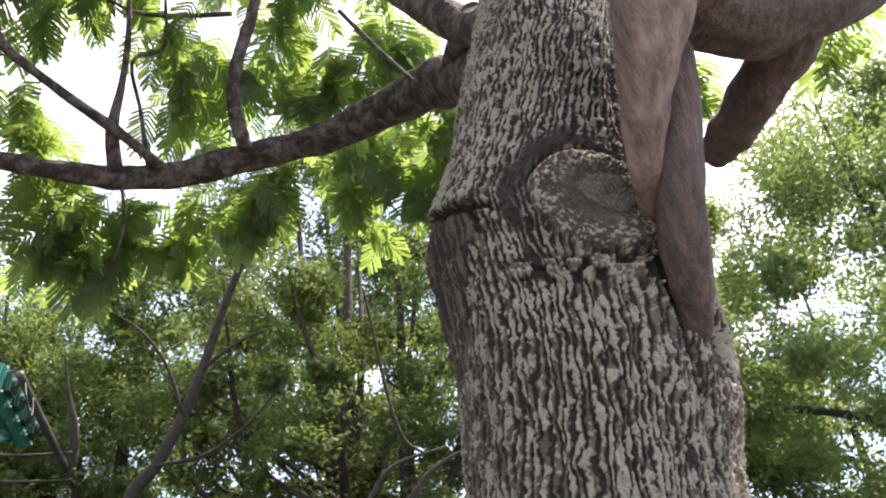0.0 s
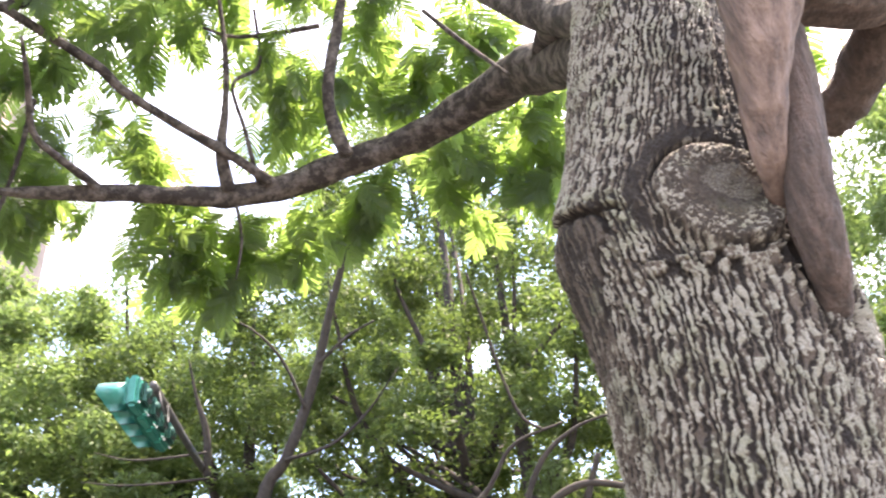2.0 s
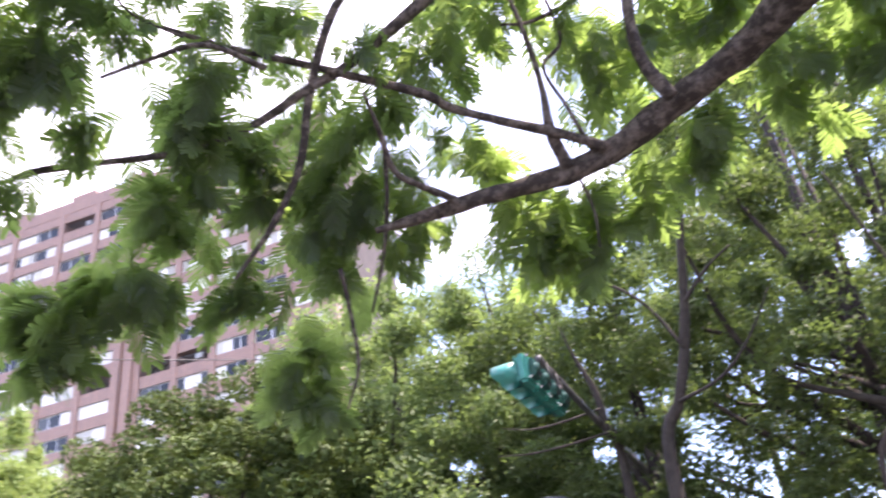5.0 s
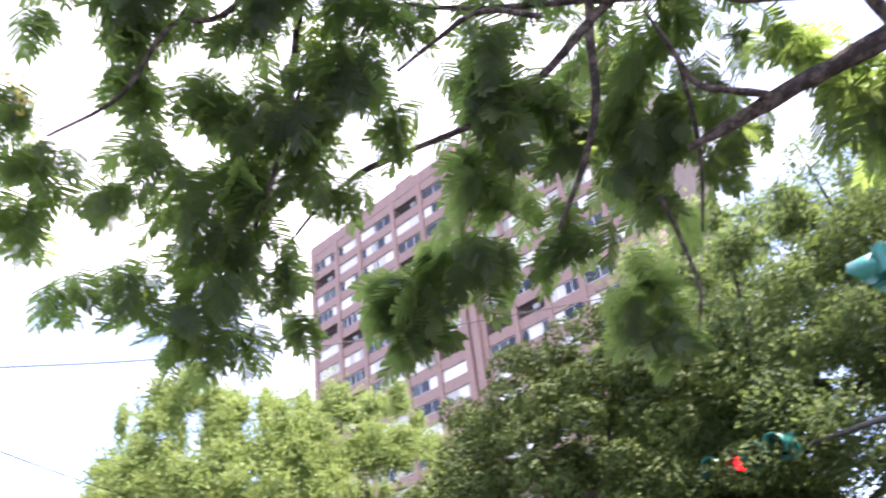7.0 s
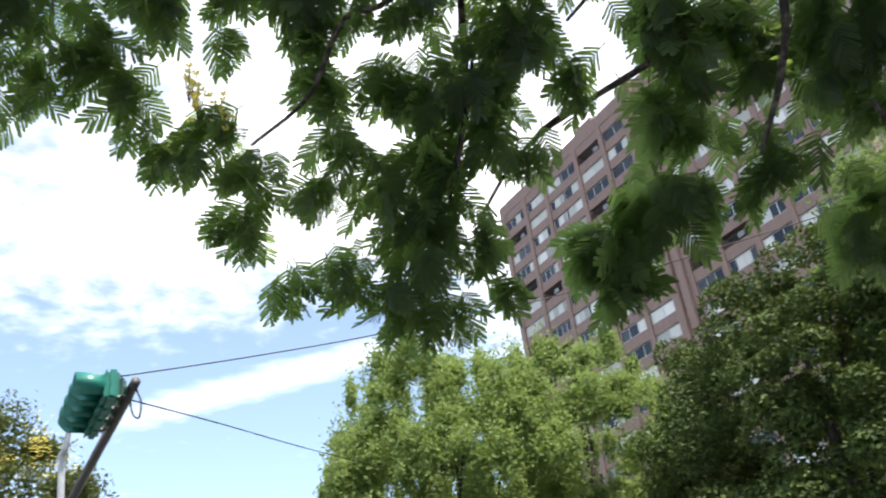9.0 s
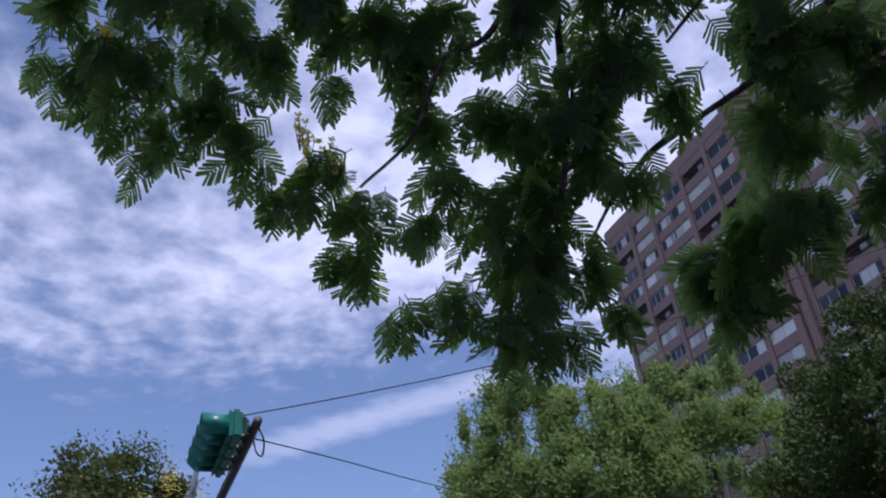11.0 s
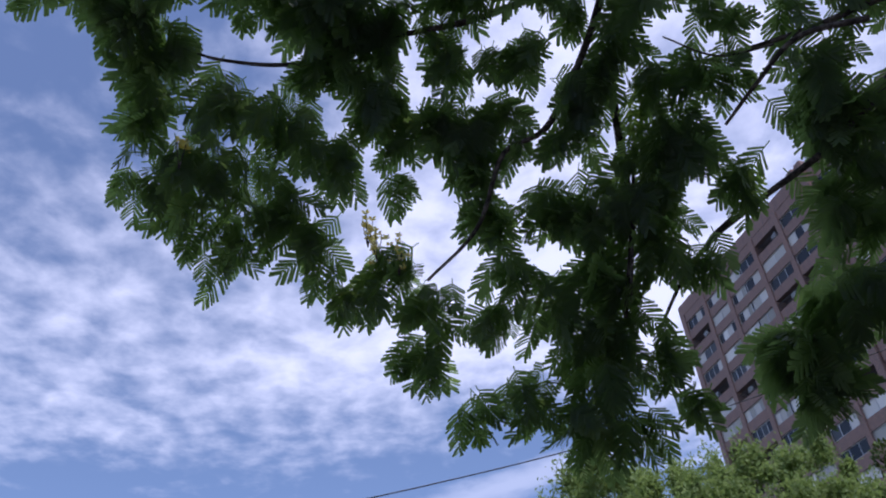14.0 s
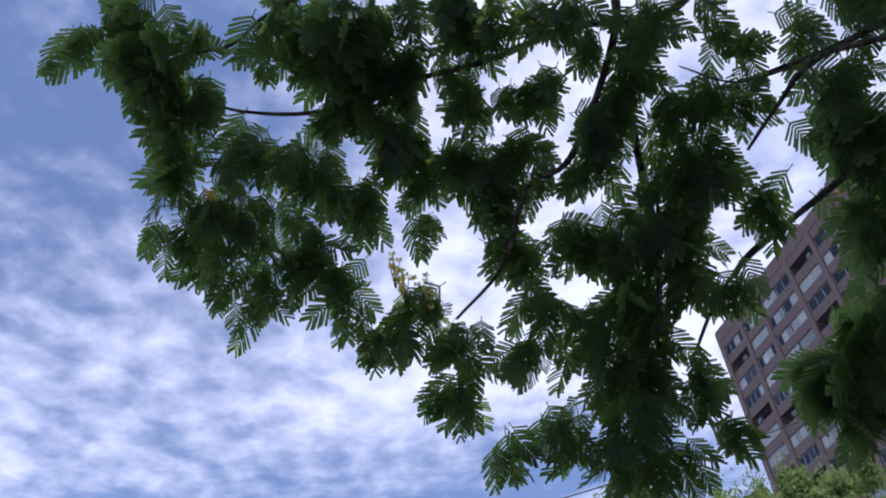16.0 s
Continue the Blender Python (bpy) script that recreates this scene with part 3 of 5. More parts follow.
bough("branch", [(-2.90, 3.82, 5.30, 0.034), (-2.92, 3.70, 5.31, 0.030), (-2.99, 3.47, 5.33, 0.026), (-3.02, 3.25, 5.36, 0.022), (-2.92, 3.00, 5.51, 0.018), (-2.82, 2.75, 5.62, 0.010)], seed=18)
bough("twig", [(-2.13, 4.31, 5.35, 0.013), (-2.15, 4.48, 5.14, 0.010), (-2.20, 4.53, 4.86, 0.007)], seed=15)
bough("twig", [(-0.55, 3.61, 6.10, 0.016), (-0.33, 3.61, 5.74, 0.016), (-0.06, 3.54, 5.27, 0.012)], seed=16)
bough("twig", [(-0.57, 4.92, 5.96, 0.008), (-0.40, 5.40, 5.87, 0.010), (-0.26, 5.61, 5.78, 0.008)], seed=17)
# branches over the walker's left
bough("branch", [(-1.73, 3.29, 6.93, 0.060), (-2.97, 2.96, 6.25, 0.040), (-3.30, 2.77, 6.03, 0.034), (-3.73, 2.60, 5.83, 0.030), (-4.14, 2.31, 5.67, 0.026), (-4.50, 1.91, 5.56, 0.022), (-4.78, 1.56, 5.44, 0.018), (-4.64, 1.71, 5.50, 0.018), (-4.94, 1.40, 5.31, 0.015), (-5.27, 1.15, 4.98, 0.011)], seed=21)
bough("branch", [(-2.68, 2.71, 6.71, 0.030), (-2.97, 2.67, 6.45, 0.034), (-3.33, 2.78, 6.01, 0.032), (-3.59, 2.91, 5.55, 0.030), (-3.89, 2.91, 5.18, 0.024), (-4.18, 2.83, 4.84, 0.012)], seed=22)
bough("branch", [(-4.04, 0.94, 6.67, 0.036), (-4.39, 0.99, 6.23, 0.034), (-4.65, 1.02, 5.83, 0.030), (-4.73, 1.01, 5.58, 0.022), (-5.08, 0.89, 5.01, 0.014)], seed=23)
bough("branch", [(-3.34, 1.58, 6.95, 0.040), (-3.55, 1.15, 6.72, 0.032), (-3.60, 0.61, 6.84, 0.028), (-3.79, -0.05, 6.81, 0.024), (-3.88, -0.73, 6.77, 0.020), (-3.89, -1.32, 6.57, 0.016), (-3.79, -1.82, 6.54, 0.012), (-3.67, -2.07, 6.56, 0.008)], seed=24)
bough("branch", [(-3.38, 0.91, 7.15, 0.040), (-3.66, 0.86, 6.73, 0.030), (-4.27, 0.48, 6.21, 0.024), (-4.45, 0.13, 6.10, 0.020), (-4.74, -0.10, 5.66, 0.016), (-4.98, -0.49, 5.39, 0.011)], seed=25)
bough("branch", [(-3.41, 2.44, 6.05, 0.024), (-3.60, 2.06, 6.14, 0.020), (-3.90, 1.82, 6.03, 0.016), (-4.13, 1.64, 5.91, 0.012)], seed=26)
bough("twig", [(-3.66, 1.93, 6.16, 0.010), (-3.79, 1.59, 6.24, 0.008), (-3.74, 1.25, 6.42, 0.006)], seed=27)
bough("twig", [(-4.41, 1.04, 5.90, 0.014), (-4.66, 0.98, 5.49, 0.012), (-4.90, 0.91, 5.03, 0.008)], seed=28)
bough("branch", [(-3.28, -0.96, 7.38, 0.020), (-3.40, -1.60, 7.11, 0.016), (-3.46, -1.84, 6.89, 0.012), (-3.39, -2.16, 6.72, 0.008)], seed=29)
bough("branch", [(-3.15, 3.35, 5.77, 0.020), (-3.32, 3.53, 5.46, 0.018), (-3.52, 3.68, 5.11, 0.014), (-3.71, 3.71, 4.69, 0.010)], seed=30)
bough("branch", [(-3.75, 3.44, 4.98, 0.018), (-3.84, 3.63, 4.64, 0.016), (-3.86, 3.68, 4.30, 0.013), (-4.01, 3.71, 4.04, 0.008)], seed=31)


def frond_shape(seed, pairs=11):
    """One twice-feathered leaf, a unit long, flat along +x: a stalk with pairs of blunt strap-like feathers set close, tips drooping."""
    rng = np.random.RandomState(seed)
    v, f = [], []

    def strip(rows):
        n = len(v)
        for a, b in rows:
            v.extend((a, b))
        for q in range(len(rows) - 1):
            f.append((n + 2 * q, n + 2 * q + 1, n + 2 * q + 3, n + 2 * q + 2))

    bend = rng.uniform(0.10, 0.32)
    sway = rng.uniform(-0.10, 0.10)
    droop = lambda s: -bend * s * s
    side_of = lambda s: sway * s * s
    strip([((s, side_of(s) - 0.010 * (1.3 - s), droop(s)), (s, side_of(s) + 0.010 * (1.3 - s), droop(s))) for s in np.linspace(0, 0.98, 6)])
    for i in range(pairs):
        s = 0.16 + 0.80 * i / (pairs - 1)
        for side in (-1, 1):
            if rng.rand() < 0.03:
                continue
            ang = radians(rng.uniform(54, 62) - 30 * s)
            ln = (0.35 * math.sin(math.pi * (0.25 + 0.60 * s)) + 0.07) * rng.uniform(0.92, 1.06)
            d = np.array([math.cos(ang), side * math.sin(ang)])
            e = np.array([-d[1], d[0]])
            sag = rng.uniform(0.05, 0.30)
            fold = rng.uniform(-0.010, 0.010)
            rows = []
            for q, w in ((0.0, 0.006), (0.06, 0.022), (0.5, 0.0265), (0.92, 0.027), (1.0, 0.020)):
                p = np.array([s, side_of(s)]) + d * ln * q
                z = droop(s) - sag * (ln * q) ** 2 / ln
                rows.append(((*(p - e * w), z - fold), (*(p + e * w), z + fold)))
            strip(rows)
    return np.array(v, float), np.array(f)


FRONDS = [frond_shape(s) for s in range(6)]
frond_meshes = [mesh_of("frond", v, f, FROND_ONE) for v, f in FRONDS]
frond_rows = []
leaf_rng = np.random.RandomState(5)


def turn_to(d, up):
    x = d / np.linalg.norm(d)
    y = np.cross(up, x)
    y /= np.linalg.norm(y)
    return np.stack([x, y, np.cross(x, y)], 1)


def spray(x, y, z, size, count, length=0.27):
    """A cluster of leaves: they spread away from the trunk in loose tiers and hang at the tips."""
    away = np.array([x - 0.3, y - 1.2, 0.0])
    away /= np.linalg.norm(away)
    for _ in range(max(3, round(count * 0.47))):
        out = leaf_rng.normal(size=3)
        out /= np.linalg.norm(out)
        d = out * (0.62, 0.62, 0.22) + leaf_rng.normal(size=3) * (0.35, 0.35, 0.14) + away * 0.42 + (0, 0, -0.42)
        d /= np.linalg.norm(d)
        ln = length * 1.27 * leaf_rng.uniform(0.72, 1.12)
        p = np.array([x, y, z]) + out * size * 0.96 * leaf_rng.uniform(0, 1) ** 0.45 - d * 0.68 * ln
        up = np.array([0, 0, 1.0]) + away * 0.55 + leaf_rng.normal(size=3) * 0.30
        frond_rows.append((p - OFF, turn_to(d, up), ln))


# cluster centres lie along camera sight lines, at depths picked to fit the view
spray(-3.25, -2.81, 6.69, 0.20, 18)
spray(-3.42, -2.45, 6.73, 0.31, 43)
spray(-3.74, -2.18, 6.59, 0.29, 38)
spray(-4.03, -2.40, 6.29, 0.16, 12)
spray(-4.38, -2.50, 5.91, 0.16, 12)
spray(-4.58, -2.22, 5.83, 0.24, 25)
spray(-4.84, -1.95, 5.63, 0.27, 34)
spray(-4.37, -2.03, 6.11, 0.31, 43)
spray(-4.59, -1.74, 5.98, 0.35, 54)
spray(-4.79, -1.44, 5.84, 0.31, 43)
spray(-4.98, -1.26, 5.64, 0.24, 25)
spray(-4.24, -1.51, 6.37, 0.37, 60)
spray(-4.07, -1.89, 6.43, 0.27, 34)
spray(-4.49, -1.13, 6.21, 0.27, 34)
spray(-3.46, -1.53, 6.96, 0.31, 43)
spray(-3.54, -1.06, 6.98, 0.40, 73)
spray(-4.22, -0.83, 6.49, 0.31, 43)
spray(-3.99, -1.09, 6.65, 0.27, 34)
spray(-3.42, -2.08, 6.86, 0.18, 14)
spray(-4.66, -0.69, 6.07, 0.16, 12)
spray(-3.52, -0.23, 7.01, 0.20, 18)
spray(-4.40, -0.14, 6.32, 0.22, 22)
spray(-4.33, 0.20, 6.34, 0.18, 15)
spray(-4.64, -0.14, 6.08, 0.18, 15)
spray(-4.85, -0.00, 5.84, 0.20, 18)
spray(-4.03, 0.24, 6.59, 0.16, 12)
spray(-4.05, -0.22, 6.63, 0.13, 7)
spray(-3.74, -1.26, 6.82, 0.29, 38)
spray(-3.75, -0.68, 6.86, 0.22, 22)
spray(-3.52, -0.64, 7.02, 0.22, 22)
spray(-5.03, -0.89, 5.47, 0.22, 22)
spray(-5.11, -1.08, 5.34, 0.16, 12)
spray(-5.19, -0.50, 5.27, 0.27, 34)
spray(-5.40, -0.55, 4.95, 0.25, 29)
spray(-5.03, -0.64, 5.49, 0.18, 15)
spray(-5.06, 0.14, 5.39, 0.27, 34)
spray(-5.25, -0.02, 5.15, 0.22, 22)
spray(-4.79, 0.39, 5.68, 0.16, 12)
spray(-4.70, 0.56, 5.74, 0.18, 15)
spray(-4.98, 0.67, 5.36, 0.34, 54)
spray(-4.58, 1.04, 5.72, 0.34, 54)
spray(-4.26, 1.34, 5.92, 0.31, 43)
spray(-3.89, 1.55, 6.17, 0.22, 22)
spray(-4.77, 1.16, 5.44, 0.36, 60)
spray(-4.42, 1.73, 5.56, 0.18, 15)
spray(-4.79, 1.46, 5.25, 0.18, 15)
spray(-5.23, 0.50, 5.06, 0.38, 66)
spray(-5.35, 0.77, 4.77, 0.40, 73)
spray(-5.53, 0.22, 4.62, 0.25, 29)
spray(-5.63, -0.20, 4.53, 0.20, 18)
spray(-5.57, 0.59, 4.42, 0.32, 49)
spray(-5.53, 0.92, 4.36, 0.22, 22)
spray(-5.24, 1.19, 4.74, 0.22, 22)
spray(-5.38, 1.31, 4.42, 0.16, 12)
spray(-4.17, 0.72, 6.23, 0.20, 18)
spray(-3.86, 0.90, 6.45, 0.23, 25)
spray(-3.57, 1.03, 6.62, 0.27, 34)
spray(-3.52, 0.55, 6.78, 0.20, 18)
spray(-3.71, 0.69, 6.62, 0.14, 10)
spray(-5.08, 0.87, 5.15, 0.32, 49)
spray(-4.74, 0.79, 5.63, 0.22, 22)
spray(-3.82, 2.15, 6.05, 0.24, 25)
spray(-4.09, 2.19, 5.77, 0.22, 22)
spray(-3.99, 2.41, 5.72, 0.26, 29)
spray(-4.39, 2.36, 5.33, 0.29, 38)
spray(-4.76, 2.35, 4.85, 0.29, 38)
spray(-5.12, 2.03, 4.55, 0.29, 60)
spray(-5.17, 2.15, 4.35, 0.26, 50)
spray(-5.40, 1.90, 4.71, 0.17, 10)
spray(-5.23, 2.19, 4.77, 0.30, 32)
spray(-4.95, 2.36, 5.03, 0.30, 32)
spray(-4.90, 2.67, 4.82, 0.32, 37)
spray(-4.54, 2.76, 5.22, 0.28, 28)
spray(-4.58, 3.10, 4.82, 0.22, 18)
spray(-4.11, 2.90, 5.56, 0.22, 18)
spray(-4.12, 2.24, 6.03, 0.22, 18)
spray(-3.84, 2.38, 6.19, 0.19, 13)
spray(-4.29, 2.47, 5.72, 0.22, 18)
spray(-3.99, 2.81, 5.76, 0.22, 18)
spray(-3.96, 3.00, 5.62, 0.24, 21)
spray(-4.00, 3.30, 5.30, 0.22, 18)
spray(-4.00, 3.51, 5.07, 0.19, 13)
spray(-3.86, 3.67, 5.01, 0.15, 8)
spray(-4.30, 3.67, 4.48, 0.26, 46)
spray(-4.56, 3.55, 4.27, 0.19, 24)
spray(-4.36, 3.81, 4.17, 0.22, 34)
spray(-3.44, 3.24, 5.85, 0.24, 21)
spray(-3.12, 3.35, 5.98, 0.26, 25)
spray(-2.99, 3.08, 6.28, 0.28, 28)
spray(-3.27, 2.62, 6.43, 0.22, 18)
spray(-3.47, 2.40, 6.44, 0.28, 28)
spray(-2.69, 3.31, 6.27, 0.22, 18)
spray(-2.42, 3.35, 6.37, 0.19, 13)
spray(-3.61, 2.10, 6.52, 0.22, 18)
spray(-4.31, 3.37, 4.87, 0.15, 8)
spray(-3.69, 3.44, 5.45, 0.20, 15)
spray(-2.79, 4.02, 5.84, 0.23, 16)
spray(-2.97, 3.84, 5.92, 0.19, 11)
spray(-3.34, 4.08, 5.37, 0.19, 11)
spray(-3.61, 4.02, 5.22, 0.15, 7)
spray(-2.73, 4.24, 5.63, 0.17, 9)
spray(-2.58, 4.59, 5.27, 0.33, 32)
spray(-2.17, 4.70, 5.35, 0.21, 13)
spray(-2.86, 4.60, 5.06, 0.25, 19)
spray(-2.63, 4.78, 4.96, 0.23, 16)
spray(-1.86, 4.27, 6.02, 0.29, 25)
spray(-1.37, 4.30, 6.13, 0.23, 16)
spray(-1.84, 3.97, 6.33, 0.23, 16)
spray(-1.62, 4.18, 6.19, 0.23, 16)
spray(-1.23, 4.81, 5.55, 0.27, 22)
spray(-1.50, 4.87, 5.39, 0.21, 13)
spray(-0.63, 4.73, 5.75, 0.21, 13)
spray(-2.25, 3.58, 6.52, 0.19, 11)
spray(-2.69, 4.36, 5.50, 0.23, 16)
spray(-1.02, 4.39, 6.83, 0.38, 39, 0.30)
spray(-0.28, 4.52, 6.80, 0.30, 24, 0.30)
spray(-0.12, 4.67, 6.68, 0.24, 15, 0.30)
spray(-0.77, 4.73, 6.57, 0.30, 24, 0.30)
spray(-1.74, 4.57, 6.48, 0.22, 13, 0.30)
spray(-1.77, 4.84, 6.19, 0.22, 13, 0.30)
spray(-2.51, 3.93, 6.69, 0.24, 15, 0.30)
spray(-2.83, 3.85, 6.59, 0.24, 15, 0.30)
spray(-2.15, 4.07, 6.75, 0.22, 13, 0.30)
spray(-3.04, 4.25, 6.11, 0.18, 9, 0.30)
spray(-2.97, 4.43, 5.98, 0.18, 9, 0.30)
spray(-1.87, 4.31, 6.66, 0.24, 15, 0.30)
spray(-0.16, 4.96, 6.40, 0.24, 15, 0.30)
spray(0.09, 5.13, 6.21, 0.20, 11, 0.30)
spray(-1.52, 4.68, 6.44, 0.22, 13, 0.30)
spray(-2.88, 4.50, 5.98, 0.18, 9, 0.30)
spray(-1.00, 5.01, 6.24, 0.18, 9, 0.30)
spray(-0.83, 4.09, 7.10, 0.36, 35, 0.30)
spray(-1.50, 3.97, 7.05, 0.36, 35, 0.30)
spray(-0.23, 4.16, 7.10, 0.36, 35, 0.30)
spray(-2.11, 3.76, 7.00, 0.36, 35, 0.30)
spray(-1.28, 4.57, 6.61, 0.20, 11, 0.30)
spray(-0.59, 5.07, 6.25, 0.20, 11, 0.30)
spray(-1.13, 4.73, 6.50, 0.24, 15, 0.30)
spray(-2.51, 3.64, 6.90, 0.32, 27, 0.30)
spray(-1.26, 4.86, 5.58, 0.24, 14, 0.32)
spray(-1.48, 4.91, 5.43, 0.22, 12, 0.32)
spray(-1.83, 4.81, 5.40, 0.28, 19, 0.32)
spray(-1.96, 4.88, 5.26, 0.22, 12, 0.32)
spray(-2.25, 4.82, 5.16, 0.28, 19, 0.32)
spray(-2.57, 4.77, 5.01, 0.26, 16, 0.32)
spray(-2.69, 4.60, 5.15, 0.20, 10, 0.32)
spray(-2.45, 4.87, 4.97, 0.19, 8, 0.32)
spray(-2.12, 4.72, 5.37, 0.19, 8, 0.32)
spray(-2.82, 4.37, 5.34, 0.22, 12, 0.32)
spray(-2.53, 4.52, 5.37, 0.19, 8, 0.32)
spray(-1.16, 4.79, 5.68, 0.15, 5, 0.32)
spray(1.48, 3.24, 4.82, 0.11, 5)
spray(1.44, 3.35, 4.72, 0.08, 5)
spray(2.17, 2.87, 4.77, 0.14, 8)
spray(2.04, 3.04, 4.70, 0.10, 5)
spray(0.29, 4.86, 6.21, 0.26, 23, 0.30)
spray(0.01, 4.99, 6.08, 0.22, 16, 0.30)
spray(-0.33, 5.13, 5.90, 0.22, 16, 0.30)
spray(-0.68, 5.17, 5.82, 0.20, 13, 0.30)
spray(0.28, 5.09, 5.93, 0.18, 11, 0.30)
spray(-0.68, 4.65, 6.43, 0.26, 23, 0.30)
spray(-0.35, 4.54, 6.56, 0.30, 30, 0.30)
spray(-0.96, 4.73, 6.31, 0.18, 11, 0.30)
spray(-0.03, 5.30, 5.68, 0.22, 16, 0.30)
spray(0.17, 5.25, 5.74, 0.20, 13, 0.30)
spray(-0.68, 5.25, 5.86, 0.24, 14, 0.30)
spray(-0.29, 5.22, 5.93, 0.24, 14, 0.30)
spray(0.00, 5.35, 5.77, 0.24, 14, 0.30)
spray(-0.47, 5.48, 5.57, 0.20, 9, 0.30)
spray(0.11, 5.13, 6.04, 0.20, 9, 0.30)
spray(-0.70, 5.01, 6.15, 0.20, 9, 0.30)
spray(-3.60, 3.41, 5.85, 0.27, 22)
spray(-3.50, 3.70, 5.64, 0.27, 22)
spray(-3.25, 3.88, 5.64, 0.27, 22)
spray(-3.60, 3.92, 5.29, 0.23, 16)
spray(-3.85, 3.66, 5.37, 0.23, 16)
spray(-3.86, 3.34, 5.70, 0.23, 16)
spray(-4.08, 3.46, 5.75, 0.28, 16)
spray(-4.00, 3.13, 6.10, 0.28, 16)
spray(-4.05, 3.86, 5.38, 0.20, 8)
spray(-3.74, 2.91, 6.47, 0.24, 12)
spray(-3.52, 3.55, 6.15, 0.24, 12)
spray(-2.98, 3.40, 6.61, 0.24, 12)
spray(-4.15, 4.05, 5.03, 0.16, 5)
spray(-3.76, 3.80, 5.72, 0.24, 12)
spray(-4.20, 3.67, 5.42, 0.24, 12)
spray(-3.05, 3.77, 6.27, 0.22, 10)
spray(-3.55, 3.22, 6.39, 0.24, 12)
spray(-3.52, 3.94, 5.78, 0.20, 8)
spray(-3.34, 4.30, 5.53, 0.20, 8)
spray(-2.90, 4.29, 5.87, 0.18, 7)
spray(-4.01, 0.03, 6.63, 0.16, 12)
spray(-4.07, -0.22, 6.61, 0.20, 16)
spray(-4.00, 0.30, 6.56, 0.18, 14)
spray(-4.15, 0.61, 6.33, 0.22, 22)
spray(-4.35, 0.71, 6.11, 0.22, 22)
spray(-4.39, 0.54, 6.12, 0.18, 14)
spray(-4.02, 0.81, 6.34, 0.20, 16)
spray(-4.00, 1.15, 6.24, 0.22, 22)
spray(-4.26, 1.16, 6.00, 0.24, 24)
spray(-3.91, 1.41, 6.21, 0.20, 16)
spray(-4.37, 1.29, 5.83, 0.22, 20)
spray(-3.52, -0.27, 7.01, 0.24, 22)
spray(-3.57, 0.01, 6.92, 0.24, 22)
spray(-3.53, 0.29, 6.87, 0.20, 16)
spray(-3.69, -0.17, 6.89, 0.20, 14)
spray(-3.49, 1.47, 6.64, 0.10, 5)
spray(-3.67, 1.53, 6.49, 0.14, 9)
spray(-3.71, 1.75, 6.41, 0.14, 9)
spray(-3.08, -2.56, 6.90, 0.22, 18)
spray(-3.27, -2.40, 6.85, 0.24, 22)
spray(-3.42, -2.53, 6.70, 0.20, 18)
spray(-3.60, -2.36, 6.64, 0.22, 20)
spray(-3.77, -2.32, 6.53, 0.20, 18)
spray(-3.92, -2.38, 6.38, 0.20, 18)
spray(-4.13, -2.42, 6.19, 0.20, 18)
spray(-4.36, -2.32, 6.01, 0.20, 18)
spray(-3.95, -0.83, 6.71, 0.22, 20)
spray(-4.21, -0.79, 6.50, 0.20, 16)
spray(-3.79, -0.93, 6.82, 0.20, 16)
spray(-3.51, -1.26, 6.98, 0.24, 20)
spray(-3.48, -1.00, 7.03, 0.24, 20)
spray(-4.30, -0.72, 6.42, 0.18, 14)
spray(-4.49, -0.56, 6.25, 0.18, 14)
spray(-4.36, -0.39, 6.37, 0.18, 14)
spray(-4.49, -0.20, 6.23, 0.20, 18)
spray(-4.41, 0.05, 6.29, 0.18, 14)
spray(-4.53, 0.19, 6.12, 0.18, 14)
spray(-4.68, -0.12, 6.04, 0.16, 12)
spray(-4.84, -0.11, 5.81, 0.16, 12)
spray(-4.84, 0.05, 5.74, 0.16, 12)
spray(-4.69, 0.43, 5.79, 0.16, 12)
spray(-4.73, 0.70, 5.67, 0.18, 14)
spray(-4.65, 0.96, 5.67, 0.18, 14)
spray(-4.63, 1.18, 5.60, 0.18, 14)
spray(-4.42, 1.68, 5.59, 0.12, 8)
spray(-3.86, -0.38, 6.78, 0.14, 8)
spray(-3.82, -0.62, 6.81, 0.20, 16)
spray(-4.08, -0.28, 6.61, 0.12, 7)
spray(-4.12, 2.29, 5.84, 0.20, 16)
spray(-4.17, 2.45, 5.52, 0.20, 16)
spray(-4.57, 2.51, 5.39, 0.20, 18)
spray(-4.02, 2.76, 5.77, 0.24, 20)
spray(-4.16, 2.99, 5.44, 0.22, 18)
spray(-3.98, 3.32, 5.78, 0.24, 20)
spray(-3.98, 3.49, 5.47, 0.24, 20)
spray(-3.69, 3.57, 5.62, 0.24, 20)
spray(-4.43, 3.06, 5.05, 0.22, 20)
spray(-4.76, 2.71, 4.98, 0.20, 18)
spray(-5.01, 2.17, 4.88, 0.18, 14)
spray(-5.22, 1.94, 4.72, 0.16, 12)
spray(-4.42, 3.23, 4.90, 0.16, 12)

for _ in range(96):                        # unseen sprays added overhead in these five loops, to shade leaves below
    spray(leaf_rng.uniform(-4.3, -0.6), leaf_rng.uniform(-2.6, 3.4), leaf_rng.uniform(9.2, 11.0), 0.8, 20, 0.36)
for _ in range(22):
    spray(leaf_rng.uniform(-3.8, -2.0), leaf_rng.uniform(3.2, 4.4), leaf_rng.uniform(9.8, 11.4), 0.8, 20, 0.36)
for _ in range(80):
    spray(leaf_rng.uniform(-3.3, -0.8), leaf_rng.uniform(-3.0, 2.8), leaf_rng.uniform(10.2, 12.2), 0.8, 20, 0.36)
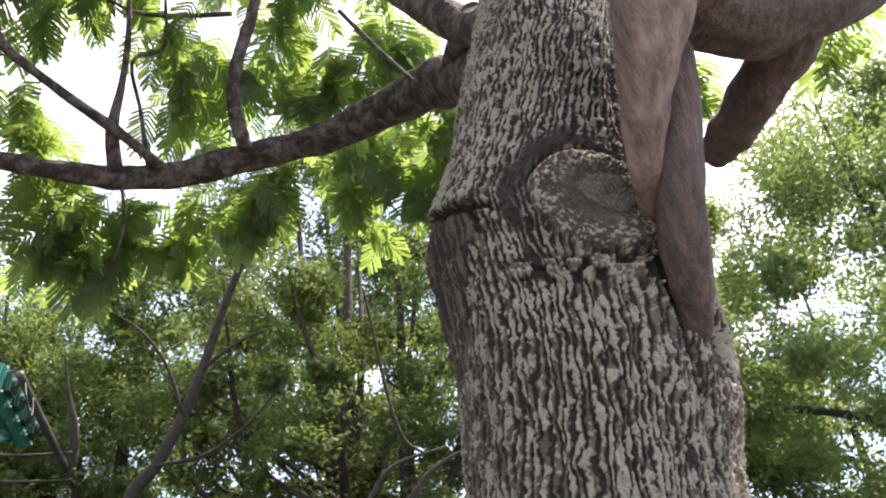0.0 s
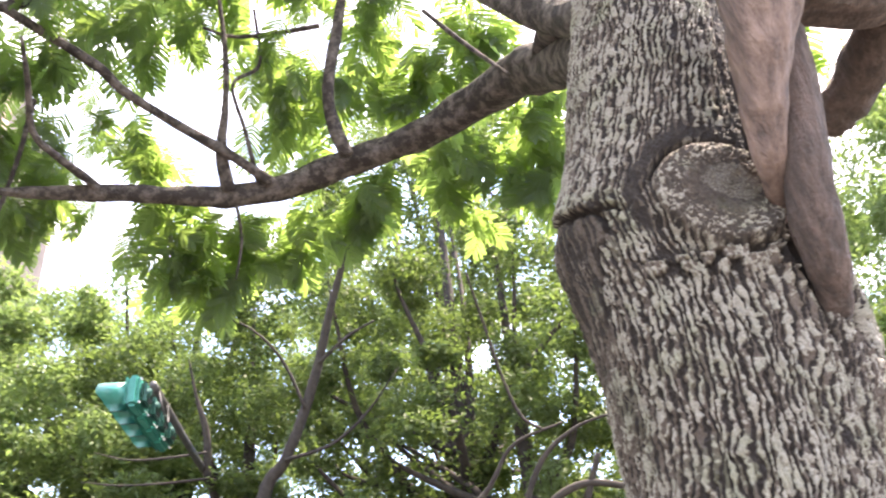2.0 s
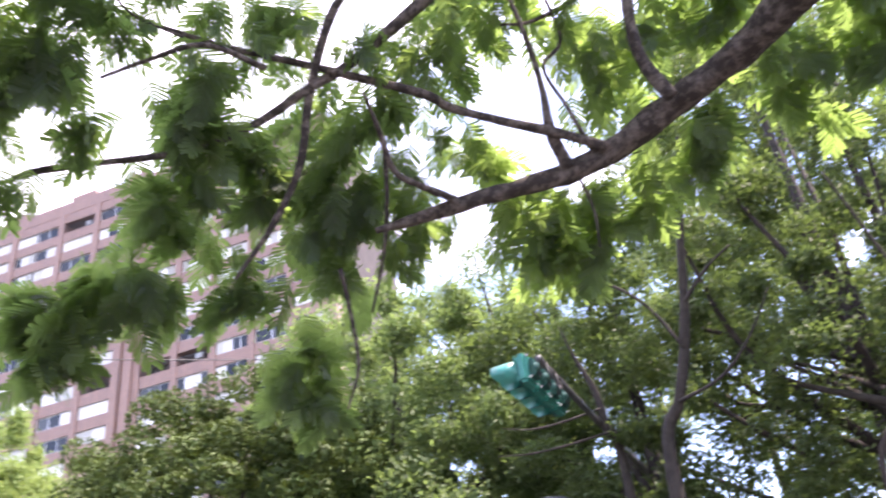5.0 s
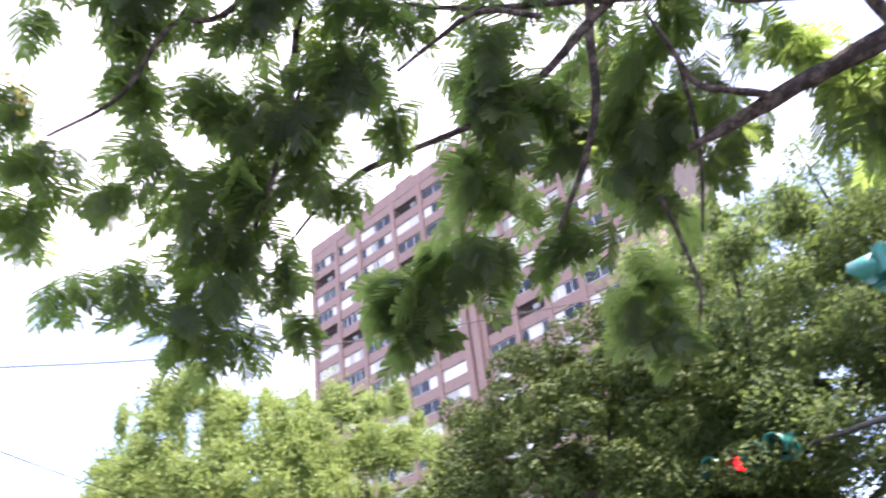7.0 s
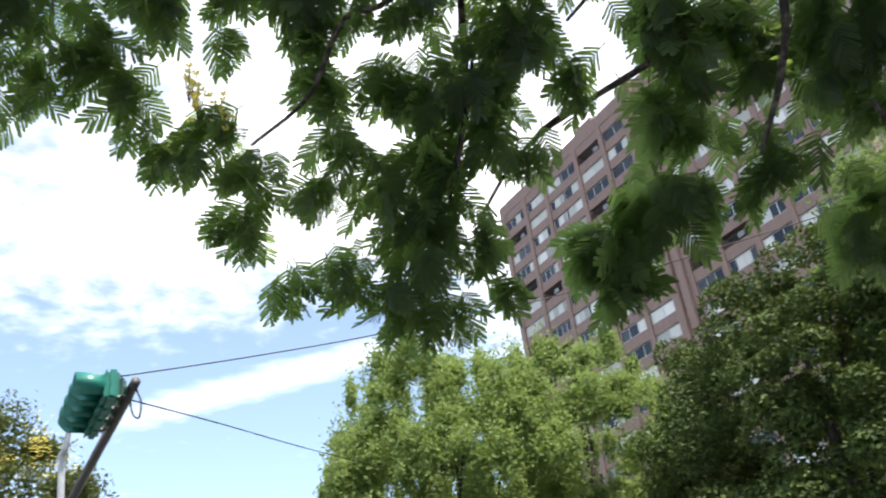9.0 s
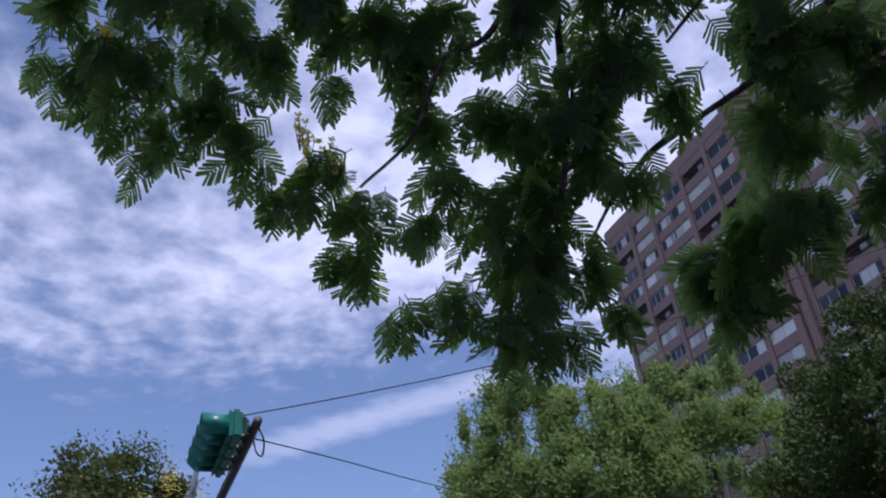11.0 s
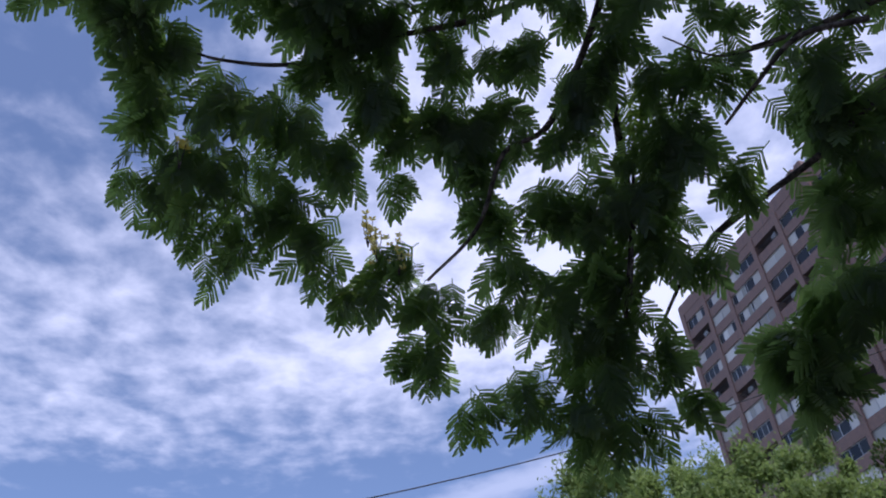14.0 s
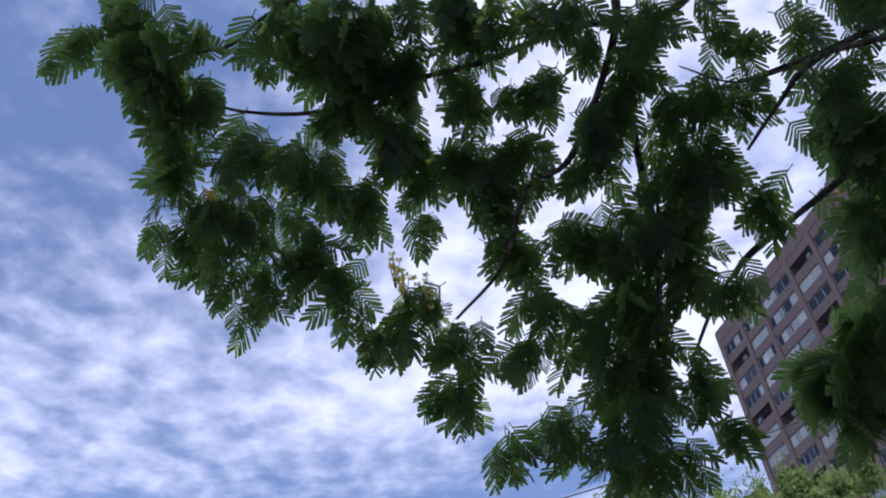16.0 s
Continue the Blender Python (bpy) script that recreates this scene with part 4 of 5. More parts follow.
for _ in range(34):
    spray(leaf_rng.uniform(-3.4, 0.0), leaf_rng.uniform(1.4, 3.4), leaf_rng.uniform(9.4, 11.4), 0.8, 20, 0.36)
for _ in range(14):
    spray(leaf_rng.uniform(-2.9, -1.3), leaf_rng.uniform(4.0, 5.1), leaf_rng.uniform(9.6, 10.6), 0.6, 20, 0.36)
# limbs added to carry the unseen shading sprays
bough("limb", [(0.55, 2.2, 4.8, 0.20), (0.3, 2.0, 6.4, 0.17), (-0.8, 1.7, 8.2, 0.13), (-2.2, 1.3, 9.6, 0.09), (-3.4, 0.7, 10.3, 0.05), (-4.1, 0.3, 10.6, 0.02)], seed=41)
bough("limb", [(0.3, 2.0, 6.4, 0.12), (-0.6, 3.0, 8.4, 0.09), (-1.8, 3.5, 9.8, 0.05), (-2.8, 3.4, 10.3, 0.02)], seed=42)

near_first = sorted(range(len(frond_rows)), key=lambda q: frond_rows[q][0][2])
for q in near_first[:300]:
    p, r, s = frond_rows[q]
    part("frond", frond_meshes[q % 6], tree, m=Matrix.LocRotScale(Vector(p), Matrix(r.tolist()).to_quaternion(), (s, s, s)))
vs, fs, base_i = [], [], 0
for q in near_first[300:]:
    p, r, s = frond_rows[q]
    v, f = FRONDS[q % 6]
    vs.append(v @ r.T * s + p)
    fs.append(f + base_i)
    base_i += len(v)
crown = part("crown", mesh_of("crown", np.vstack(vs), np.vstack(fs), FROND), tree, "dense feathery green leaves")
crown["kind"] = "stuff"


def blossom(name, x, y, z, size, count, parent, seed):
    """A loose upright truss of small five-petalled yellow flowers."""
    rng = np.random.RandomState(seed)
    v, f = [], []
    for _ in range(count):
        c = np.array([x, y, z]) + rng.normal(size=3) * size * (0.6, 0.6, 1.0)
        for k in range(5):
            a = k * 1.257 + rng.rand()
            d, e = np.array([math.cos(a), math.sin(a), 0.35]), np.array([-math.sin(a), math.cos(a), 0.0])
            n0 = len(v)
            v += [c, c + d * 0.018 - e * 0.012, c + d * 0.034, c + d * 0.018 + e * 0.012]
            f.append((n0, n0 + 1, n0 + 2, n0 + 3))
    return part(name, mesh_of(name, np.array(v), np.array(f), PETAL), parent, "small bright yellow flowers")


for seed, (fx, fy, fz, size, count) in enumerate([(-4.82, -0.84, 5.66, 0.070, 16), (-4.89, -0.69, 5.59, 0.060, 12), (-4.78, -0.90, 5.78, 0.050, 8), (-4.16, -2.12, 6.07, 0.055, 9)]):
    for k in range(3):                     # bare upright stalks carry the flowers
        dx, dy = 0.05 * math.cos(2.1 * k + seed), 0.05 * math.sin(2.1 * k + seed)
        bough("flower_stalk", [(fx, fy, fz - 0.20, 0.005), (fx + dx * 0.5, fy + dy * 0.5, fz - 0.06, 0.004), (fx + dx, fy + dy, fz + 0.09, 0.003)], sides=5, seed=60 + k, steps=3)
    blossom("blossom", fx - OFF[0], fy - OFF[1], fz, size, count, tree, 3 + seed)


# ---------------------------------------------------------------- trees further off
def leafy_tree(name, label, x, y, height, crown_lo, wide, deep, mat, leaf=0.11, clumps=70, per=420, seed=1, lean=(0, 0), limbs=9, clump=0.75, trunk_r=0.22, skew=0.55, group="trees along the street", density=1.0, shoot=(1, 1, 0.72), shell=(0.42, 0.30)):
    """A tree at x, y: trunk, limbs into the crown, and leaves gathered in uneven clumps with gaps between them."""
    rng = np.random.RandomState(seed)
    top = thing(name, label, "tree", pose(x, y, 0), group)
    zc, zr = (crown_lo + height) / 2, (height - crown_lo) / 2
    centres, sizes = [], []
    while len(centres) < clumps:
        q = rng.uniform(-1, 1, 3)
        d = np.linalg.norm(q)
        if d > 1 or d < 0.25 or (d < 0.6 and rng.rand() < skew):
            continue
        centres.append((lean[0] + q[0] * wide, lean[1] + q[1] * deep, zc + q[2] * zr))
        sizes.append(clump * rng.uniform(0.55, 1.2))
    centres, sizes = np.array(centres), np.array(sizes)
    limb_mesh = []
    fork = crown_lo + 0.12 * (height - crown_lo)
    v, f = tube([(0, 0, 0, trunk_r * 1.3), (lean[0] * 0.1, lean[1] * 0.1, fork * 0.5, trunk_r), (lean[0] * 0.4, lean[1] * 0.4, fork, trunk_r * 0.85),
                 (lean[0] * 0.8, lean[1] * 0.8, zc + 0.3 * zr, trunk_r * 0.4), (lean[0], lean[1], height - 0.8, 0.03)], 12, 7, 0.08, seed)
    part("trunk", mesh_of("trunk", v, f, FAR_BARK, True), top)
    for k in range(limbs):
        c = centres[rng.randint(len(centres))]
        s = rng.uniform(0.15, 0.7)
        a = np.array([lean[0] * 0.6, lean[1] * 0.6, fork + s * (zc - fork)])
        mid = (a * 0.55 + c * 0.45) + rng.normal(size=3) * 0.25
        v, f = tube([(*a, trunk_r * 0.45), (*mid, trunk_r * 0.28), (*(c * 0.8 + mid * 0.2), trunk_r * 0.14), (*(c + (0, 0, 0.3)), 0.012)], 7, 5, 0.08, seed + k)
        part("limb", mesh_of("limb", v, f, FAR_BARK, True), top)
    # leaves: short blades, folded along the middle, facing up and outwards
    n = clumps * int(per * density)
    who = rng.randint(0, clumps, n)
    d = rng.normal(size=(n, 3))
    d /= np.linalg.norm(d, axis=1)[:, None]
    r = sizes[who] * np.minimum(np.abs(rng.normal(size=n)) * shell[1] + shell[0], 1.5)
    uneven = rng.uniform(0.55, 1.5, (clumps, 3)) if shell[0] < 0.6 else np.ones((clumps, 3))
    pos = centres[who] + d * r[:, None] * shoot * uneven[who]
    ax = rng.normal(size=(n, 3)) + d * 0.5 + (0, 0, 0.6 if shoot[2] > 1 else -0.35)
    ax /= np.linalg.norm(ax, axis=1)[:, None]
    up = rng.normal(size=(n, 3)) * (0.40 if shell[0] < 0.6 else 0.25) + d * 0.8 + (0, 0, 0.55)
    sd = np.cross(up, ax)
    sd /= np.linalg.norm(sd, axis=1)[:, None]
    nm = np.cross(ax, sd)
    ln = (leaf * rng.uniform(0.7, 1.25, n))[:, None]
    v = np.stack([pos - ax * ln * 0.5, pos + sd * ln * 0.24 + nm * ln * 0.06, pos + ax * ln * 0.5 - nm * ln * 0.08, pos - sd * ln * 0.24 + nm * ln * 0.06], 1).reshape(-1, 3)
    k = np.arange(n)[:, None] * 4
    f = (k + np.array([[0, 1, 2, 3]]))
    cr = part("crown", mesh_of("crown", v, f, mat), top)
    cr["kind"] = "stuff"
    return top


leafy_tree("fig_tree", "tall shaded green fig tree with open crown behind the big trunk", -1.8, 12.9, 13.7, 2.0, 4.0, 2.8, SHADED_LEAF, seed=2, clumps=112, per=600, limbs=16, clump=0.73, leaf=0.1)
leafy_tree("fig_tree", "shaded green fig tree with a forked dark trunk", -5.9, 13.8, 11.3, 2.0, 4.0, 2.8, SHADED_LEAF, seed=3, clumps=85, per=620, limbs=14, clump=0.76, leaf=0.11)
leafy_tree("fig_tree", "slender green fig tree close behind the trunk", -0.8, 12.0, 10.6, 2.0, 3.0, 2.2, SHADED_LEAF, seed=22, clumps=58, per=520, limbs=10, clump=0.66, leaf=0.1)
leafy_tree("fig_tree", "light green fig tree with a loose crown above its neighbours", -8.2, 16.0, 14.0, 5.0, 2.9, 2.2, FIG_LEAF, seed=31, clumps=90, per=520, limbs=8, clump=0.8, leaf=0.12)
leafy_tree("fig_tree", "tall thin-crowned fig tree further back", -2.8, 19.8, 20.9, 9.0, 4.6, 2.2, SHADED_LEAF, seed=33, clumps=95, per=520, limbs=8, clump=0.95, leaf=0.15)
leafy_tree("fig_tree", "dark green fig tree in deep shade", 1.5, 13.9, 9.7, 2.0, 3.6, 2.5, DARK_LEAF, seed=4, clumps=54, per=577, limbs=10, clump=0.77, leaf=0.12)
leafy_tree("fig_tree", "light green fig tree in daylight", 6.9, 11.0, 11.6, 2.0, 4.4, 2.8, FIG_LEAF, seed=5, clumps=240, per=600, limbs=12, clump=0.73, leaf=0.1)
leafy_tree("fig_tree", "green fig tree rising behind the signals", -10.9, 13.0, 12.0, 2.2, 4.6, 2.8, FIG_LEAF, seed=6, clumps=190, per=620, limbs=10, clump=0.8, leaf=0.12)
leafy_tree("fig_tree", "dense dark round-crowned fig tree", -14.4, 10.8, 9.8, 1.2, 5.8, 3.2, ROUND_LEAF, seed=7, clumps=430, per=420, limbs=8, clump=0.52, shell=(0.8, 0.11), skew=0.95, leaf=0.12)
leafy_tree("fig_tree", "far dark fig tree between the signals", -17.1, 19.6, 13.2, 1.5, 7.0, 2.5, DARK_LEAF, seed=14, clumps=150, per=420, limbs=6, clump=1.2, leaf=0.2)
leafy_tree("lime_tree", "bright yellow-green tree with loose upright shoots", -23.4, 5.0, 12.0, 1.5, 5.5, 3.8, LIME_LEAF, seed=8, clumps=420, per=620, limbs=10, clump=0.64, skew=0.85, leaf=0.13, shoot=(0.75, 0.75, 1.05), shell=(0.25, 0.42))
leafy_tree("lime_tree", "smaller bright yellow-green tree", -22.3, 9.0, 12.1, 1.5, 3.4, 3.0, LIME_LEAF, seed=18, clumps=190, per=620, limbs=8, clump=0.64, skew=0.85, leaf=0.13, shoot=(0.75, 0.75, 1.05), shell=(0.25, 0.42))
leafy_tree("flowering_tree", "olive green tree dotted with yellow flowers", -23.1, -6.6, 10.5, 1.5, 4.2, 3.0, OLIVE_LEAF, seed=9, clumps=120, per=600, limbs=8, clump=0.89, leaf=0.15, skew=0.85)
leafy_tree("fig_tree", "far green fig tree filling the gap", -6.2, 23.2, 16.6, 1.5, 9.0, 2.5, FIG_LEAF, seed=12, clumps=45, per=525, limbs=8, clump=1.12, leaf=0.2)
leafy_tree("fig_tree", "far green fig tree behind the trunk", 10.5, 21.6, 15.5, 1.5, 9.0, 2.5, FIG_LEAF, seed=13, clumps=120, per=525, limbs=8, clump=1.12, leaf=0.2)
blossom_tree = bpy.data.objects["flowering_tree"]
for q in range(40):
    a = q * 2.4
    blossom("blossom", 3.2 * math.cos(a) * (0.4 + 0.6 * ((q * 7) % 10) / 10), 1.8 * math.sin(a), 7.6 + 1.7 * ((q * 3) % 7) / 7, 0.24, 70, blossom_tree, 40 + q)



def wood(points, seed, host, r_scale=1.0):
    """A bare bough or stem, parented to the tree host."""
    o = host.location
    limb("limb", host, FAR_BARK, [(p[0] - o.x, p[1] - o.y, p[2], p[3] * r_scale) for p in points], seed=seed)


figs = [ob for ob in bpy.data.objects if ob.name.startswith("fig_tree")]
# boughs and stems set along camera sight lines, at depths that fit the view
wood([(-1.10, 8.70, 0.00, 0.090), (-1.00, 8.60, 2.00, 0.065), (-0.82, 8.49, 3.49, 0.050), (-0.50, 8.38, 4.02, 0.045), (-0.05, 8.32, 4.22, 0.040), (0.57, 8.34, 4.07, 0.030)], 51, figs[0])
wood([(-1.05, 8.62, 1.60, 0.045), (-1.58, 8.37, 3.60, 0.030), (-1.00, 8.26, 4.32, 0.025), (-0.69, 8.16, 4.68, 0.020), (-0.16, 8.12, 4.82, 0.012)], 52, figs[0])
wood([(-0.92, 8.48, 3.50, 0.030), (-0.51, 8.26, 4.40, 0.030), (-0.06, 8.15, 4.74, 0.020), (0.48, 8.09, 4.84, 0.010)], 53, figs[0])
wood([(-0.50, 8.70, 0.00, 0.080), (-0.38, 8.62, 2.00, 0.055), (-0.24, 8.53, 3.39, 0.040), (-0.09, 8.39, 3.99, 0.040), (0.14, 8.24, 4.48, 0.030)], 54, figs[0])
wood([(-0.87, 7.36, 6.33, 0.012), (-0.79, 7.62, 5.88, 0.015), (-0.69, 7.90, 5.32, 0.018), (-0.56, 8.07, 4.93, 0.018), (-0.35, 8.14, 4.77, 0.012)], 55, figs[0])
stems = thing("fig_tree", "slim dark fig stems forking under the other crowns", "tree", pose(-4.9, 10.4, 0), "trees along the street")
wood([(-4.61, 10.53, 0.00, 0.159), (-4.46, 10.43, 2.20, 0.122), (-4.26, 10.28, 5.08, 0.094), (-3.89, 10.19, 5.72, 0.081), (-3.56, 10.04, 6.33, 0.072), (-3.31, 9.86, 6.88, 0.066), (-3.02, 9.56, 7.56, 0.056), (-2.68, 9.23, 8.22, 0.037), (-2.42, 8.92, 8.73, 0.012)], 56, stems)
wood([(-3.29, 9.81, 6.86, 0.032), (-2.85, 9.77, 7.18, 0.022), (-2.46, 9.77, 7.35, 0.013)], 57, stems)
wood([(-3.54, 10.00, 6.31, 0.028), (-3.73, 9.65, 6.88, 0.022), (-4.01, 9.35, 7.24, 0.017), (-4.39, 9.06, 7.45, 0.008)], 58, stems)
wood([(-5.71, 11.51, 0.00, 0.124), (-5.56, 11.41, 2.20, 0.095), (-5.36, 11.26, 5.52, 0.073), (-5.40, 11.06, 6.02, 0.067), (-5.35, 10.85, 6.56, 0.056), (-5.43, 10.56, 7.10, 0.028), (-5.45, 10.30, 7.56, 0.011)], 59, stems)
wood([(-5.34, 10.85, 6.29, 0.020), (-5.81, 10.66, 6.22, 0.018), (-6.30, 10.40, 6.18, 0.014), (-6.69, 10.13, 6.26, 0.006)], 60, stems)
wood([(-5.33, 11.00, 5.95, 0.020), (-5.85, 10.77, 5.89, 0.018), (-6.41, 10.48, 5.85, 0.014), (-6.86, 10.18, 5.88, 0.006)], 61, stems)
wood([(-3.86, 10.10, 5.68, 0.028), (-3.25, 10.23, 5.85, 0.022), (-2.73, 10.22, 6.23, 0.017), (-2.24, 10.09, 6.74, 0.007)], 62, stems)


# ---------------------------------------------------------------- tower block
BW, BH, FLOOR, BAY, STEP_X = 53.0, 68.6, 2.82, 4.5, 27.0
tower = thing("apartment_tower", "tall brown-tiled apartment tower with rows of windows and balconies", "building", pose(-99.15, 36.35, 0, 0, 0, 18.0))
COL0, COL1 = STEP_X, STEP_X + 2.6
TOP = BH - 1.75
floors = int(TOP / FLOOR)
WIDTHS = (5.2, 4.8, 7.0, 5.2, 4.8)
bays = [(sum(WIDTHS[:k]), sum(WIDTHS[:k + 1])) for k in range(5)] + [(COL1 + k * BAY, COL1 + (k + 1) * BAY) for k in range(5)]
bm = bmesh.new()
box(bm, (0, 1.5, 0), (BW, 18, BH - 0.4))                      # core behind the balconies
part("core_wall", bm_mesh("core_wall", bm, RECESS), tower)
bm = bmesh.new()
box(bm, (-0.02, -0.05, TOP), (BW, 1.6, BH))                   # parapet
box(bm, (-0.02, 1.6, BH - 0.5), (0.3, 18, BH))
box(bm, (9.3, 0.3, BH), (11.0, 2.0, BH + 1.2))
box(bm, (18.0, 0.3, BH), (21.5, 3.0, BH + 1.0))
box(bm, (-0.3, 0, 0), (0, 18.2, BH - 0.1))
part("parapet", bm_mesh("parapet", bm, TILE), tower, "brown ceramic-tiled parapet")


def bar(lo, hi):
    bm = bmesh.new()
    box(bm, lo, hi)
    return bm_mesh("wall_band", bm, TILE)


band_a, band_b = bar((0, 0, -1.32), (COL0, 1.5, -0.01)), bar((COL1, 0, -1.32), (BW, 1.5, -0.01))
pier = bar((0.01, -0.14, 0), (0.75, 1.45, TOP - 0.03))
for q in range(floors + 1):
    part("spandrel", band_a, tower, m=pose(0, 0, TOP - q * FLOOR))
    part("spandrel", band_b, tower, m=pose(0, 0, TOP - q * FLOOR))
for lo, hi in bays:
    part("pier", pier, tower, m=pose(lo, 0, 0))
part("pier", pier, tower, m=pose(BW - 0.76, 0, 0))
bm = bmesh.new()
box(bm, (COL0, -0.45, 0), (COL0 + 1.1, 1.5, BH + 0.6), 0.1)
box(bm, (COL0 + 1.1, -0.1, 0), (COL0 + 1.5, 1.5, BH + 0.6))
box(bm, (COL0 + 1.5, -0.45, 0), (COL1, 1.5, BH + 0.6), 0.1)
part("pilaster", bm_mesh("pilaster", bm, TILE), tower, "projecting full-height tiled pilaster")


WIN_H = FLOOR - 1.34


def window_mesh(name, wide, cuts, mat):
    """Frame with mullions."""
    bm = bmesh.new()
    t = 0.09
    box(bm, (0, 0, 0), (wide, 0.08, t))
    box(bm, (0, 0, WIN_H - t), (wide, 0.08, WIN_H))
    box(bm, (0, 0, t), (t, 0.08, WIN_H - t))
    box(bm, (wide - t, 0, t), (wide, 0.08, WIN_H - t))
    for c in cuts:
        box(bm, (c * wide - t / 2, 0.005, t), (c * wide + t / 2, 0.075, WIN_H - t))
    return bm_mesh(name, bm, mat)


def pane_mesh(name, x0, x1, mat):
    return mesh_of(name, [(x0, 0.05, 0.05), (x1, 0.05, 0.05), (x1, 0.05, WIN_H - 0.05), (x0, 0.05, WIN_H - 0.05), (x0, 0.07, 0.05), (x1, 0.07, 0.05), (x1, 0.07, WIN_H - 0.05), (x0, 0.07, WIN_H - 0.05)],
                   [(0, 1, 2, 3), (5, 4, 7, 6), (4, 0, 3, 7), (1, 5, 6, 2), (3, 2, 6, 7), (4, 5, 1, 0)], mat)


@functools.lru_cache(None)
def glazing(wide, cuts):
    """The frame of a window, and for each of its lights a dark and a pale pane."""
    sides = (0.0, *cuts, 1.0)
    return window_mesh("window", wide, cuts, WINDOW_FRAME), [[pane_mesh("pane", a * wide, b2 * wide, m) for m in (GLASS, PALE_PANE)] for a, b2 in zip(sides, sides[1:])]


@functools.lru_cache(None)
def railing(wide):
    bm = bmesh.new()
    for q in range(int(wide / 0.25)):
        box(bm, (0.1 + q * 0.25, 0, 0), (0.13 + q * 0.25, 0.03, 0.9))
    box(bm, (0, -0.01, 0.9), (wide, 0.05, 0.95))
    return bm_mesh("balcony_rail", bm, STEEL)


bm = bmesh.new()
box(bm, (0, 0, 0), (0.85, 0.35, 0.6), 0.03)
ac_mesh = bm_mesh("air_conditioner", bm, PALE_STEEL)
rng = random.Random(11)


def window(x, z, wide, cuts, pale):
    """One window; pale is how likely each light gets the pale pane."""
    frame_mesh, panes = glazing(round(wide, 3), cuts)
    w = part("window", frame_mesh, tower, m=pose(x, 0.14, z + 0.015))
    for both in panes:
        part("pane", both[1 if rng.random() < pale else 0], w)


def balcony(x, z, wide):
    part("balcony_rail", railing(round(wide, 3)), tower, m=pose(x, 0.1, z + 0.02))
    if rng.random() < 0.6:
        part("air_conditioner", ac_mesh, tower, m=pose(x + 0.15 + rng.random() * (wide - 1.3), 0.5, z + 0.6))


for bay, (lo, hi) in enumerate(bays):
    for q in range(floors):
        z = TOP - (q + 1) * FLOOR
        if z < 12:
            continue
        x, wide = lo + 0.755, hi - lo - 0.76
        if (bay, q) in ((0, 1), (3, 0), (3, 3)) or (rng.random() < 0.13 and q > 2):
            balcony(x, z, wide)
        elif wide > 5.5:                       # two windows side by side
            window(x, z, wide * 0.46, (0.33, 0.67), rng.choice((0.15, 0.8, 0.9)))
            window(x + wide * 0.5, z, wide * 0.5, (0.5,), rng.choice((0.0, 0.1, 0.9)))
        else:
            window(x, z, wide, rng.choice(((0.5,), (0.33, 0.67), (0.25, 0.5, 0.75))), rng.choice((0.10, 0.45, 0.95)))

# ---------------------------------------------------------------- traffic signals
def hood(length, radius):
    """A tunnel visor open at the front, cut away below: a thin rolled sheet along -y."""
    n = 22
    v, f = [], []
    for ring, (y0, r) in enumerate(((0, radius), (-length, radius * 1.03), (-length, radius * 0.97), (0, radius * 0.94))):
        for q in range(n + 1):
            a = radians(-50 + 280 * q / n)
            cut = 1.0 if y0 == 0 else (1.0 - 0.42 * max(0.0, -math.sin(a)))
            v.append((r * math.cos(a), y0 * cut, r * math.sin(a)))
    for ring in range(4):
        for q in range(n):
            a, b2 = ring * (n + 1) + q, ((ring + 1) % 4) * (n + 1) + q
            f.append((a, a + 1, b2 + 1, b2))
    return v, f


